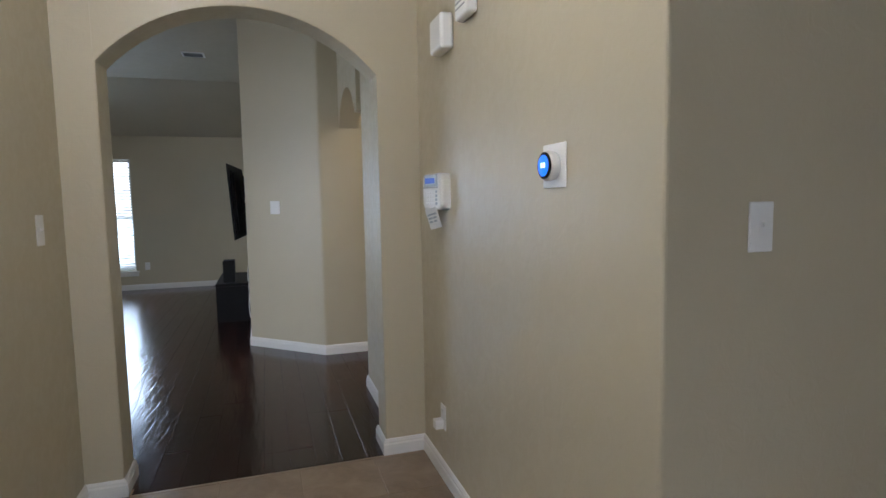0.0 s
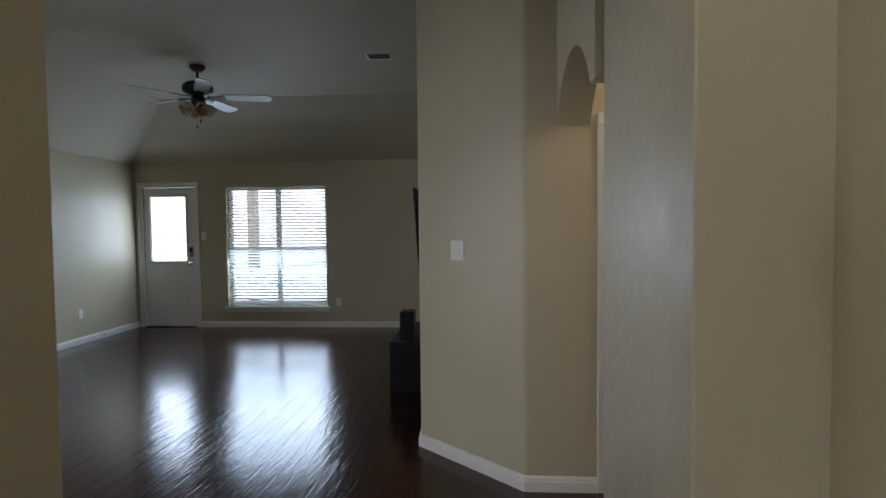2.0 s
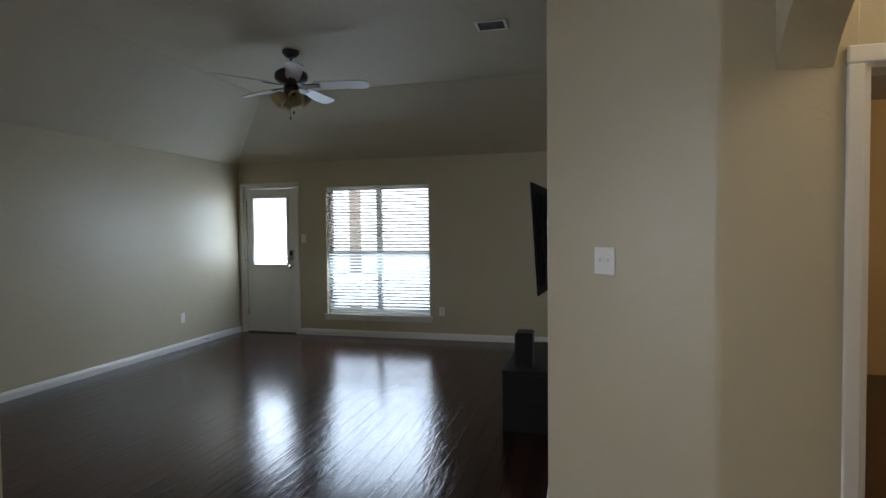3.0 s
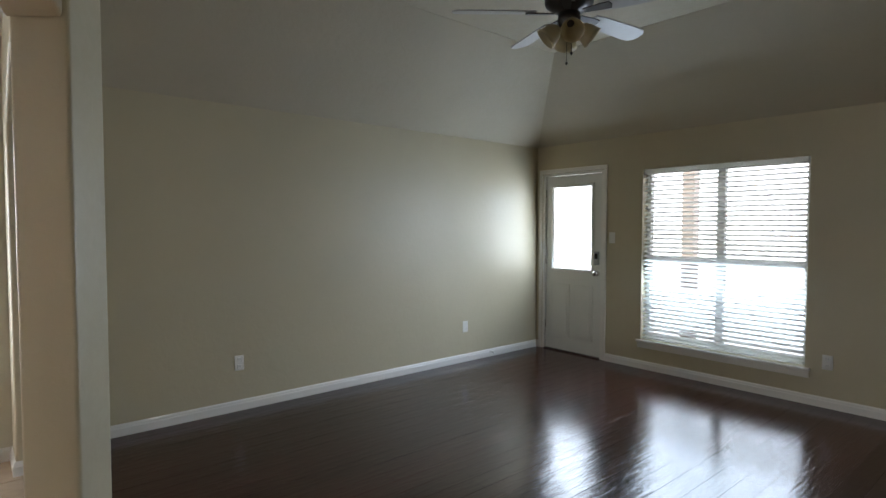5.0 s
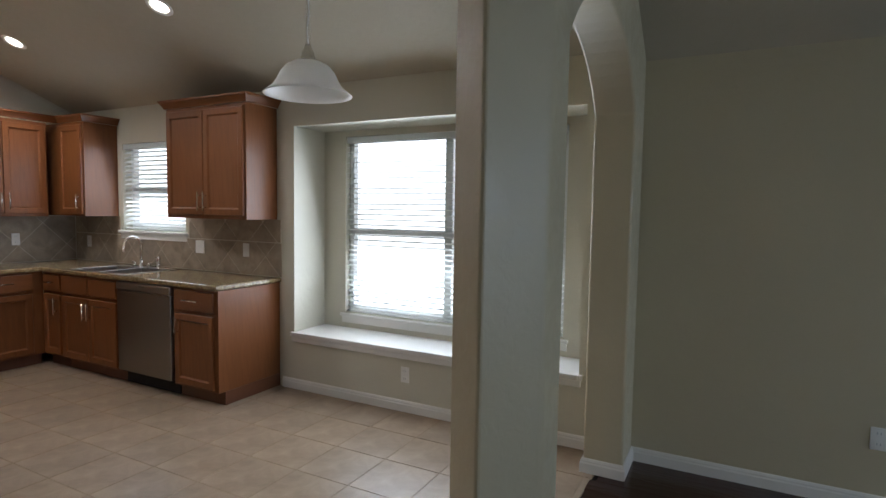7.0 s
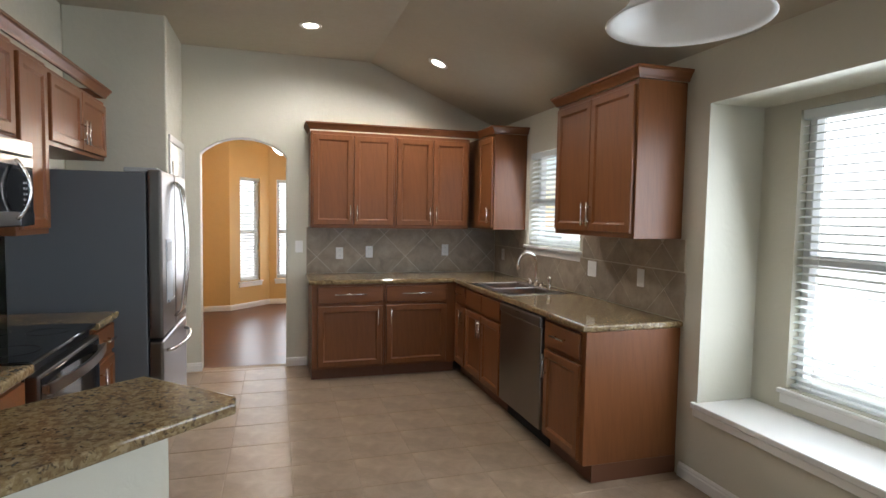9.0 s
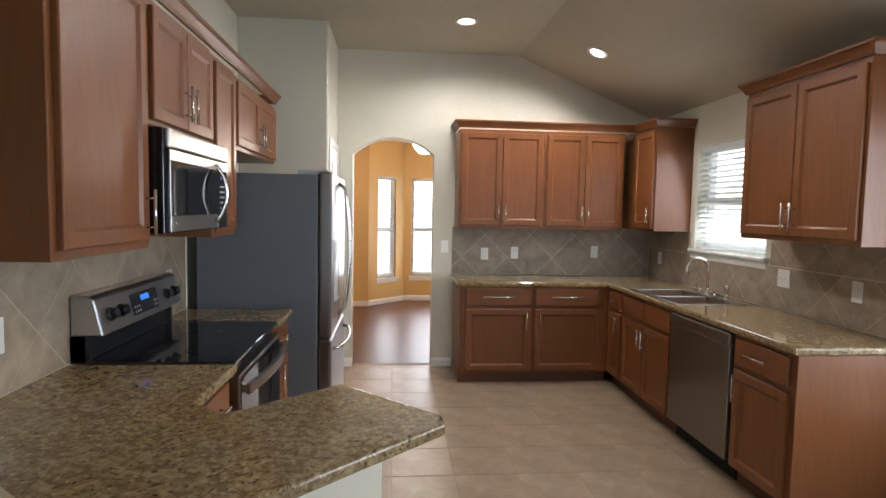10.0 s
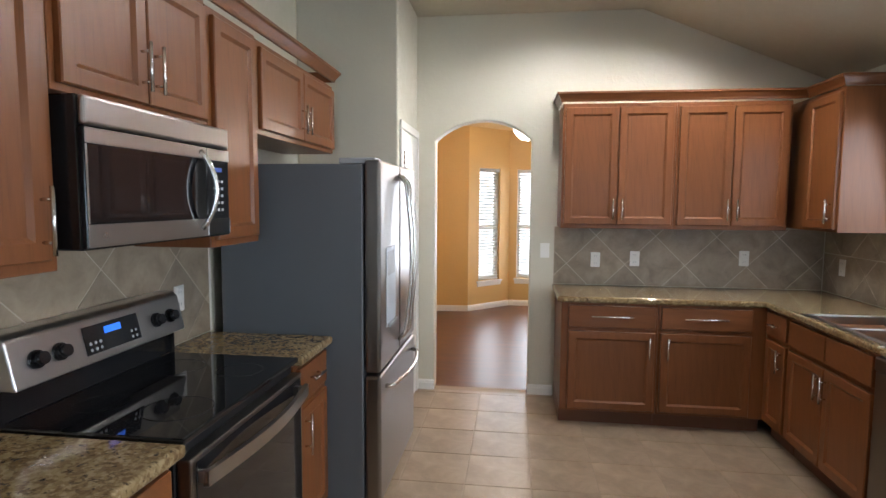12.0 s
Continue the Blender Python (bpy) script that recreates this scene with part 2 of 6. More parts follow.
def translucent(m, col, share):
    """Lets light shine through a thin sheet."""
    n, l, b = nodes_of(m)
    tr = n.new("ShaderNodeBsdfTranslucent")
    tr.inputs["Color"].default_value = (*col, 1)
    mx = n.new("ShaderNodeMixShader")
    mx.inputs["Fac"].default_value = share
    l.new(b.outputs["BSDF"], mx.inputs[1])
    l.new(tr.outputs["BSDF"], mx.inputs[2])
    l.new(mx.outputs["Shader"], n["Material Output"].inputs["Surface"])


translucent(M_BLIND, (0.80, 0.81, 0.79), 0.68)
M_VINYL = mat("white_window_vinyl", (0.75, 0.76, 0.75), 0.4)
M_GLASS = mat("window_glass", (1, 1, 1), 0.0)
M_GLASS.node_tree.nodes["Principled BSDF"].inputs["Transmission Weight"].default_value = 1.0
M_GLASS.node_tree.nodes["Principled BSDF"].inputs["IOR"].default_value = 1.05
M_SCREENWIRE = mat("dark_insect_screen", (0.05, 0.05, 0.05), 0.7)
_n, _l, _b = nodes_of(M_SCREENWIRE)
_tr = _n.new("ShaderNodeBsdfTransparent")
_mx = _n.new("ShaderNodeMixShader")
_mx.inputs["Fac"].default_value = 0.32
_l.new(_tr.outputs["BSDF"], _mx.inputs[1])
_l.new(_b.outputs["BSDF"], _mx.inputs[2])
_l.new(_mx.outputs["Shader"], _n["Material Output"].inputs["Surface"])
M_SHADE = mat("alabaster_glass_shade", (0.82, 0.80, 0.76), 0.35)
translucent(M_SHADE, (0.85, 0.83, 0.80), 0.4)
M_SHADE2 = mat("amber_glass_shade", (0.50, 0.42, 0.25), 0.3)
M_GROUND = painted("pale_ground", (0.42, 0.42, 0.36), 0.9)


def glow(name, col, strength):
    m = mat(name, (0, 0, 0), 0.5)
    b = m.node_tree.nodes["Principled BSDF"]
    b.inputs["Emission Color"].default_value = (*col, 1)
    b.inputs["Emission Strength"].default_value = strength
    return m


M_BULB = glow("lamp_glow", (1.0, 0.88, 0.70), 14)
M_LED = glow("blue_display", (0.04, 0.20, 1.0), 1.2)
M_LCD = glow("blue_lcd", (0.05, 0.13, 0.55), 0.5)
M_LEDW = glow("pale_display", (0.6, 0.8, 1.0), 2.0)

# ---------------------------------------------------------------- building helpers


def box(bm, x0, x1, y0, y1, z0, z1, bevel=0.0, seg=2):
    x0, x1 = min(x0, x1), max(x0, x1)
    y0, y1 = min(y0, y1), max(y0, y1)
    z0, z1 = min(z0, z1), max(z0, z1)
    vs = [bm.verts.new((x, y, z)) for z in (z0, z1) for x, y in ((x0, y0), (x1, y0), (x1, y1), (x0, y1))]
    fs = [bm.faces.new([vs[i] for i in f]) for f in ((3, 2, 1, 0), (4, 5, 6, 7), (0, 1, 5, 4), (1, 2, 6, 5), (2, 3, 7, 6), (3, 0, 4, 7))]
    if bevel:
        es = list({e for f in fs for e in f.edges})
        bmesh.ops.bevel(bm, geom=es, offset=bevel, segments=seg, affect="EDGES", profile=0.5)
    return bm


def prism(bm, poly, z0, z1, bevel=0.0, seg=2):
    lo = [bm.verts.new((x, y, z0)) for x, y in poly]
    hi = [bm.verts.new((x, y, z1)) for x, y in poly]
    k = len(poly)
    fs = [bm.faces.new(hi), bm.faces.new(lo[::-1])]
    fs += [bm.faces.new((lo[i], lo[(i + 1) % k], hi[(i + 1) % k], hi[i])) for i in range(k)]
    bmesh.ops.recalc_face_normals(bm, faces=fs)
    if bevel:
        bmesh.ops.bevel(bm, geom=list({e for f in fs for e in f.edges}), offset=bevel, segments=seg, affect="EDGES", profile=0.5)
    return bm


def slab(bm, outline, origin, along, across, thick):
    """An upright slab: outline in (along, up), pushed by thick across."""
    o, a, c = Vector(origin), Vector(along).normalized(), Vector(across).normalized()
    f0 = [bm.verts.new(o + a * u + Vector((0, 0, w))) for u, w in outline]
    f1 = [bm.verts.new(o + a * u + Vector((0, 0, w)) + c * thick) for u, w in outline]
    k = len(outline)
    fs = [bm.faces.new(f0), bm.faces.new(f1[::-1])]
    fs += [bm.faces.new((f0[(i + 1) % k], f0[i], f1[i], f1[(i + 1) % k])) for i in range(k)]
    bmesh.ops.recalc_face_normals(bm, faces=fs)
    return bm


def arch_outline(length, top, u0, u1, spring, rise, n=20):
    """Outline of a wall with a segmental arched opening from u0 to u1."""
    half = (u1 - u0) / 2
    r = (half * half + rise * rise) / (2 * rise)
    mid, zc = (u0 + u1) / 2, spring + rise - r
    a0 = math.asin(min(1, half / r))
    pts = [(0, 0), (u0, 0)]
    for i in range(n + 1):
        a = -a0 + 2 * a0 * i / n
        pts.append((mid + r * math.sin(a), zc + r * math.cos(a)))
    pts += [(u1, 0), (length, 0), (length, top), (0, top)]
    return pts


def cyl(bm, p0, p1, r0, r1=None, seg=14, caps=True):
    r1 = r0 if r1 is None else r1
    p0, p1 = Vector(p0), Vector(p1)
    q = (p1 - p0).to_track_quat("Z", "Y")
    ring = lambda p, r: [bm.verts.new(p + q @ Vector((r * math.cos(2 * math.pi * i / seg), r * math.sin(2 * math.pi * i / seg), 0))) for i in range(seg)]
    a, b = ring(p0, r0), ring(p1, r1)
    for i in range(seg):
        bm.faces.new((a[i], a[(i + 1) % seg], b[(i + 1) % seg], b[i])).smooth = True
    if caps:
        bm.faces.new(a[::-1])
        bm.faces.new(b)
    return bm


def lathe(bm, prof, center, seg=28, axis=(0, 0, 1)):
    """Turned shape: prof is (radius, height) along axis."""
    c = Vector(center)
    q = Vector(axis).to_track_quat("Z", "Y")
    rings = []
    for r, h_ in prof:
        if r < 1e-5:
            rings.append([bm.verts.new(c + q @ Vector((0, 0, h_)))])
        else:
            rings.append([bm.verts.new(c + q @ Vector((r * math.cos(2 * math.pi * i / seg), r * math.sin(2 * math.pi * i / seg), h_))) for i in range(seg)])
    for a, b in zip(rings, rings[1:]):
        for i in range(seg):
            j = (i + 1) % seg
            if len(a) == 1 and len(b) == 1:
                continue
            if len(a) == 1:
                f = bm.faces.new((a[0], b[j], b[i]))
            elif len(b) == 1:
                f = bm.faces.new((a[i], a[j], b[0]))
            else:
                f = bm.faces.new((a[i], a[j], b[j], b[i]))
            f.smooth = True
    return bm


def tube(bm, pts, r, seg=10):
    """A bent round bar through pts."""
    pts = [Vector(p) for p in pts]
    rings = []
    for i, p in enumerate(pts):
        d = (pts[min(i + 1, len(pts) - 1)] - pts[max(i - 1, 0)]).normalized()
        q = d.to_track_quat("Z", "Y")
        rings.append([bm.verts.new(p + q @ Vector((r * math.cos(2 * math.pi * k / seg), r * math.sin(2 * math.pi * k / seg), 0))) for k in range(seg)])
    for a, b in zip(rings, rings[1:]):
        off = min(range(seg), key=lambda s: sum((a[k].co - b[(k + s) % seg].co).length for k in range(seg)))
        for k in range(seg):
            bm.faces.new((a[k], a[(k + 1) % seg], b[(k + 1 + off) % seg], b[(k + off) % seg])).smooth = True
    bm.faces.new(rings[0][::-1])
    bm.faces.new(rings[-1])
    return bm


def solid(name, bm, material):
    bmesh.ops.recalc_face_normals(bm, faces=bm.faces[:])
    me = bpy.data.meshes.new(name)
    bm.to_mesh(me)
    bm.free()
    me.materials.append(material)
    return new(name, me)


def structure(name, bm, material, label, category):
    return tagged(solid(name, bm, material), label, category, kind="structure")


def thing(name, label, category, at=(0, 0, 0), turn=0.0, group=""):
    ob = new(name)
    ob.empty_display_size = 0.05
    ob.matrix_world = pose(*at, 0, 0, turn)
    return tagged(ob, label, category, group)


def part(name, bm, material, parent, label=""):
    """A mesh under a thing or a part, in the parent's own coordinates."""
    ob = solid(name, bm, material)
    ob.parent = parent
    return tagged(ob, label)


def piece(name, me, parent, m):
    ob = new(name, me)
    ob.parent = parent
    ob.matrix_basis = m
    return ob


def B():
    return bmesh.new()


# ---------------------------------------------------------------- plan
W = -4.12            # west wall face
NORTH = 10.03        # living room's far wall face
SOUTH = -0.49        # kitchen's far wall face
STOVE = -0.31        # wall behind the stove
EAST = 0.47          # living room's east wall face
ARCH = 3.184         # face of the arched wall of the entry
HALL = 5.217         # hallway's north wall face
LOW = 2.37           # where the sloping ceiling of the living room starts

# floors
structure("ground", box(B(), -60, 60, -60, 60, -0.30, -0.25), M_GROUND, "pale sunlit ground around the house", "ground")
structure("floor_living", box(B(), W - 0.1, 6.0, ARCH, NORTH + 0.1, -0.20, -0.012), M_BOARDGAP, "dark subfloor under the boards", "floor")
structure("floor_entry", box(B(), -0.3, 4.2, -2.0, ARCH - 0.002, -0.20, -0.0025), M_GROUT, "beige tiled entry floor", "floor")
structure("floor_dining", box(B(), -4.4, 0.2, -4.8, SOUTH - 0.1, -0.20, -0.002), M_BOARD2, "brown wooden dining room floor", "floor")

# walls
o = arch_outline(1.449, FLAT, 0.010, 1.221, 1.935, 0.275)
structure("wall_entry_arch", slab(B(), o, (-0.034, ARCH, 0), (1, 0, 0), (0, 1, 0), 0.19), M_WALL, "beige textured wall with a low arched opening", "wall")
structure("wall_entry_west", box(B(), -0.19, -0.185 + 0.004, -2.0, ARCH + 0.02, 0, FLAT), M_WALL, "beige textured entry wall", "wall")
structure("wall_entry_east", prism(B(), [(1.40, 1.36), (1.41, 1.36), (4.2, 1.36), (4.2, 1.48), (1.52, 1.48), (1.52, 3.21), (1.40, 3.21)], 0, FLAT), M_WALL, "beige textured entry wall with an outside corner", "wall")
structure("wall_hall_west", prism(B(), [(1.29, 3.38), (1.41, 3.38), (1.41, 4.16), (4.2, 4.16), (4.2, 4.28), (1.29, 4.28)], 0, FLAT), M_WALL, "beige textured wall end of the hallway", "wall")
structure("wall_entry_south", slab(B(), [(-0.3, 0), (0.1, 0), (0.1, 2.2), (1.0, 2.2), (1.0, 0), (4.2, 0), (4.2, FLAT), (-0.3, FLAT)], (0, -2.0, 0), (1, 0, 0), (0, -1, 0), 0.12), M_WALL, "beige wall of the entry", "wall")
structure("wall_entry_far_east", box(B(), 4.2, 4.32, -2.0, 5.2, 0, FLAT), M_WALL, "beige wall of the hallway", "wall")
# living room's chamfered corner and hallway's north wall with its door opening
structure("wall_living_east", prism(B(), [(EAST, 5.805), (1.09, HALL), (1.515, HALL), (1.515, HALL + 0.12), (1.14, HALL + 0.12), (EAST + 0.12, 5.87), (EAST + 0.12, NORTH), (EAST, NORTH)], 0, FLAT + 0.05), M_WALL, "beige textured wall with a chamfered corner", "wall")
structure("wall_hall_north", slab(B(), [(0, 0), (0.031, 0), (0.031, 1.945), (0.812, 1.945), (0.812, 0), (2.69, 0), (2.69, FLAT), (0, FLAT)], (1.490, HALL + 0.0012, 0), (1, 0, 0), (0, 1, 0), 0.118), M_WALL, "beige textured hallway wall with a door opening", "wall")
o = arch_outline(0.934, FLAT, 0.085, 0.930, 1.935, 0.25)
structure("wall_hall_arch", slab(B(), [(0, 1.935)] + o[2:-4] + [(0.934, 1.935), (0.934, FLAT), (0, FLAT)], (1.262, 4.282, 0), (0, 1, 0), (1, 0, 0), 0.17), M_WALL, "narrow arched header over the hallway", "wall")
# north and west walls
bm = B()
for x0, x1, z0, z1 in ((W - 0.15, -4.03, 0, 3.2), (-4.03, -3.21, 2.05, 3.2), (-3.21, -2.76, 0, 3.2), (-2.76, -1.30, 0, 0.30), (-2.76, -1.30, 2.02, 3.2), (-1.30, EAST + 0.12, 0, 3.2)):
    box(bm, x0, x1, NORTH, NORTH + 0.15, z0, z1)
structure("wall_north", bm, M_WALL, "beige textured living room wall with a window and a door", "wall")
bm = B()
box(bm, W - 0.15, W, 5.25, NORTH, 0, 3.2)
structure("wall_west_living", bm, M_WALL, "beige textured long living room wall", "wall")
# kitchen west wall: sink window and window seat recess
bm = B()
for y0, y1, z0, z1 in ((SOUTH - 0.12, 0.34, 0, 3.2), (0.34, 1.26, 0, 1.25), (0.34, 1.26, 2.10, 3.2), (1.26, 2.58, 0, 3.2), (2.58, 4.93, 0, 0.44), (2.58, 4.93, 2.15, 3.2), (4.93, 5.25, 0, 3.2)):
    box(bm, W - 0.15, W, y0, y1, z0, z1)
structure("wall_west_kitchen", bm, M_WALL2, "beige textured kitchen wall with a window seat", "wall")
bm = B()
box(bm, -4.50, W - 0.15, 2.46, 2.58, 0.30, 2.27)
box(bm, -4.50, W - 0.15, 4.93, 5.05, 0.30, 2.27)
box(bm, -4.50, W - 0.15, 2.58, 4.93, 2.15, 2.27)
box(bm, -4.50, W - 0.15, 2.58, 4.93, 0.30, 0.44)
for y0, y1, z0, z1 in ((2.46, 2.81, 0.30, 2.27), (4.72, 5.05, 0.30, 2.27), (2.81, 4.72, 0.30, 0.60), (2.81, 4.72, 2.10, 2.27)):
    box(bm, -4.62, -4.50, y0, y1, z0, z1)
structure("wall_window_bay", bm, M_WALL2, "beige window bay behind the seat", "wall")
# arched wall between living room and breakfast corner, and its angled post
o = arch_outline(1.68, FLAT + 0.1, 0.30, 1.67, 2.03, 0.34)
bm = B()
slab(bm, o[:-3] + [(1.67, FLAT + 0.1), (0, FLAT + 0.1)], (W, 5.04, 0), (1, 0, 0), (0, 1, 0), 0.22)
structure("wall_breakfast_arch", bm, M_WALL, "beige textured wall with an arched opening", "wall")
structure("column", prism(B(), [(-2.207, 4.982), (-2.068, 5.137), (-2.272, 5.264), (-2.45, 5.263), (-2.45, 5.038), (-2.272, 5.038)], 0, FLAT + 0.1), M_WALL, "beige textured angled post between two arches", "column")
# angled arch from the post to the entry wall
d = Vector((-0.06 + 2.14, 3.30 - 5.05, 0))
L = d.length
d.normalize()
nrm = Vector((-d.y, d.x, 0))
o = arch_outline(L, FLAT + 0.1, 0.002, L - 0.002, 2.137, 0.55, 28)
bm = B()
slab(bm, [p for p in o[2:-4] if p[0] < L - 0.04] + [(L - 0.04, FLAT + 0.1), (0, FLAT + 0.1)], Vector((-2.14, 5.05, 0)) - nrm * 0.10, d, nrm, 0.20)
structure("wall_bar_arch", bm, M_WALL, "wide angled arch over the breakfast bar", "wall")
structure("wall_tiled_end", prism(B(), [(-0.308, 3.181), (-0.308, 3.312), (-0.298, 3.316), (-0.193, 3.187), (-0.193, 3.181)], 0, FLAT + 0.1), M_WALL2, "pale beige end of the stove wall", "wall")
structure("pillar", prism(B(), [(-0.1925, 3.183), (-0.0345, 3.372), (-0.0345, 3.183)], 0, FLAT + 0.1), M_WALL2, "pale beige angled end of the entry wall", "column")
structure("wall_entry_pier", box(B(), -0.181, -0.030, 3.1795, 3.1825, 0, FLAT), M_WALL, "beige textured wall strip beside the arch", "wall")
# stove wall
structure("wall_stove", box(B(), STOVE, STOVE + 0.118, 0.271, 3.179, 0, FLAT + 0.05), M_WALL2, "pale beige wall behind the stove", "wall")
structure("wall_pantry", prism(B(), [(-1.015, SOUTH), (-1.015, 0.27), (STOVE, 0.27), (STOVE, 0.15), (-0.895, 0.15), (-0.895, SOUTH)], 0, FLAT + 0.05), M_WALL2, "pale beige pantry wall beside the refrigerator", "wall")
o = arch_outline(3.3, FLAT + 0.1, 2.21, 2.975, 2.05, 0.155)
structure("wall_south", slab(B(), o, (W - 0.02, SOUTH, 0), (1, 0, 0), (0, -1, 0), 0.13), M_WALL2, "pale beige kitchen wall with an arched doorway", "wall")

# ceilings
bm = B()
box(bm, -3.05, 4.3, ARCH + 0.19, 8.96, FLAT + 0.004, FLAT + 0.05)
for quad in (((W, 5.26, LOW), (W, NORTH, LOW), (-3.05, 8.96, FLAT), (-3.05, 5.26, FLAT)), ((W, NORTH, LOW), (EAST + 0.1, NORTH, LOW), (EAST + 0.1, 8.96, FLAT), (-3.05, 8.96, FLAT))):
    lo = [bm.verts.new(p) for p in quad]
    hi = [bm.verts.new((p[0], p[1], p[2] + 0.06)) for p in quad]
    bm.faces.new(lo)
    bm.faces.new(hi[::-1])
    for i in range(4):
        bm.faces.new((lo[i], hi[i], hi[(i + 1) % 4], lo[(i + 1) % 4]))
structure("ceiling_living", bm, M_CEIL, "beige textured ceiling with sloping sides", "ceiling")
bm = B()
slab(bm, [(W, 2.45), (-2.74, FLAT), (0.10, FLAT), (0.10, FLAT + 0.08), (-2.76, FLAT + 0.08), (W, 2.53)], (0, SOUTH, 0), (1, 0, 0), (0, 1, 0), 5.75)
structure("ceiling_kitchen", bm, M_CEIL, "beige textured vaulted kitchen ceiling", "ceiling")
structure("ceiling_entry", box(B(), -0.185, 4.3, -2.1, ARCH, 2.74, 2.80), M_CEIL, "beige entry ceiling", "ceiling")

# rounded plaster corners
for nm in ("wall_entry_arch", "wall_entry_east", "wall_living_east", "wall_hall_west", "wall_breakfast_arch", "column", "wall_pantry", "wall_south", "wall_bar_arch"):
    bv = bpy.data.objects[nm].modifiers.new("rounded_corners", "BEVEL")
    bv.width, bv.segments, bv.limit_method, bv.angle_limit = 0.014, 3, "ANGLE", radians(28)

# dining room beyond the arched doorway
DIN = [(-0.60, -0.62), (-0.60, -3.80), (-1.165, -3.85), (-1.73, -4.42), (-2.77, -4.42), (-3.33, -3.85), (-4.2, -3.80), (-4.2, -0.62)]


def wall_run(bm, p0, p1, z0, z1, opens=(), thick=0.12, side=1):
    """A wall from p0 to p1 with openings (u0, u1, z0, z1)."""
    p0, p1 = Vector((*p0, 0)), Vector((*p1, 0))
    dd = (p1 - p0)
    ln = dd.length
    dd.normalize()
    nn = Vector((-dd.y, dd.x, 0)) * side
    spans = []
    u = 0.0
    for a, b, c, e in sorted(opens):
        spans += [(u, a, z0, z1), (a, b, z0, c), (a, b, e, z1)]
        u = b
    spans.append((u, ln, z0, z1))
    for a, b, c, e in spans:
        if b - a > 1e-4 and e - c > 1e-4:
            slab(bm, [(a, c), (b, c), (b, e), (a, e)], p0, dd, nn, thick)


bm = B()
for i in range(len(DIN) - 1):
    ops = {2: [(0.20, 0.61, 0.42, 2.05)], 3: [(0.12, 0.92, 0.42, 2.05)], 4: [(0.19, 0.60, 0.42, 2.05)]}.get(i, [])
    wall_run(bm, DIN[i], DIN[i + 1], 0, 2.75, ops, 0.10, 1)
structure("wall_dining", bm, M_ORANGE, "warm orange dining room walls with a bay", "wall")
structure("ceiling_dining", box(B(), -4.4, 0.1, -4.8, -0.62, 2.62, 2.68), M_ORANGE, "warm orange dining room ceiling", "ceiling")
# bedroom beyond the hallway door
bm = B()
wall_run(bm, (4.6, HALL + 0.12), (4.6, 9.2), 0, 2.6, [], 0.12, -1)
wall_run(bm, (4.6, 9.2), (EAST + 0.13, 9.2), 0, 2.6, [(2.20, 3.00, 0.72, 1.92)], 0.12, -1)
structure("wall_bedroom", bm, M_ORANGE, "tan bedroom walls", "wall")
structure("ceiling_bedroom", prism(B(), [(1.25, 5.345), (4.7, 5.345), (4.7, 9.3), (0.61, 9.3), (0.61, 5.98)], 2.6, 2.66), M_CEIL, "pale bedroom ceiling", "ceiling")

# floors of the kitchen
structure("floor_kitchen", prism(B(), [(W - 0.05, SOUTH - 0.13), (0.05, SOUTH - 0.13), (0.05, 3.18), (-0.02, 3.30), (-2.10, 5.05), (W - 0.05, 5.12)], -0.15, -0.0025), M_GROUT, "beige tiled kitchen floor with pale grout", "floor")

# sunlit outdoors behind the windows
M_OUT = glow("bright_outdoors", (0.95, 0.98, 1.0), 3.3)
_v = coords(M_OUT)
_n, _l, _b = nodes_of(M_OUT)
_l.new(ramp(M_OUT, noise_tex(M_OUT, _v, 0.8, 4), [(0.3, (0.86, 0.90, 0.85)), (0.6, (0.97, 0.99, 1.0))]), _b.inputs["Emission Color"])
structure("backdrop", box(B(), -8, 3, 13.0, 13.05, -0.25, 5), M_OUT, "bright hazy distance beyond the garden", "backdrop")
structure("backdrop_west", box(B(), -8.05, -8.0, -6, 12.9, -0.25, 5), M_OUT, "bright hazy distance beyond the garden", "backdrop")
structure("backdrop_south", box(B(), -7.9, 3, -8.05, -8.0, -0.25, 5), M_OUT, "bright hazy distance beyond the street", "backdrop")
M_BRICK = ceramic("pink_brick", (0.62, 0.53, 0.48), (0.74, 0.66, 0.60), 0.8, 9.0)
bm = B()
for k in range(46):
    box(bm, -3.12, -2.97, 11.6, 11.75, -0.25 + k * 0.075, -0.183 + k * 0.075)
box(bm, -3.113, -2.977, 11.607, 11.743, -0.25, 3.2)
structure("porch_post", bm, M_BRICK, "pinkish brick porch post outside the window", "post")


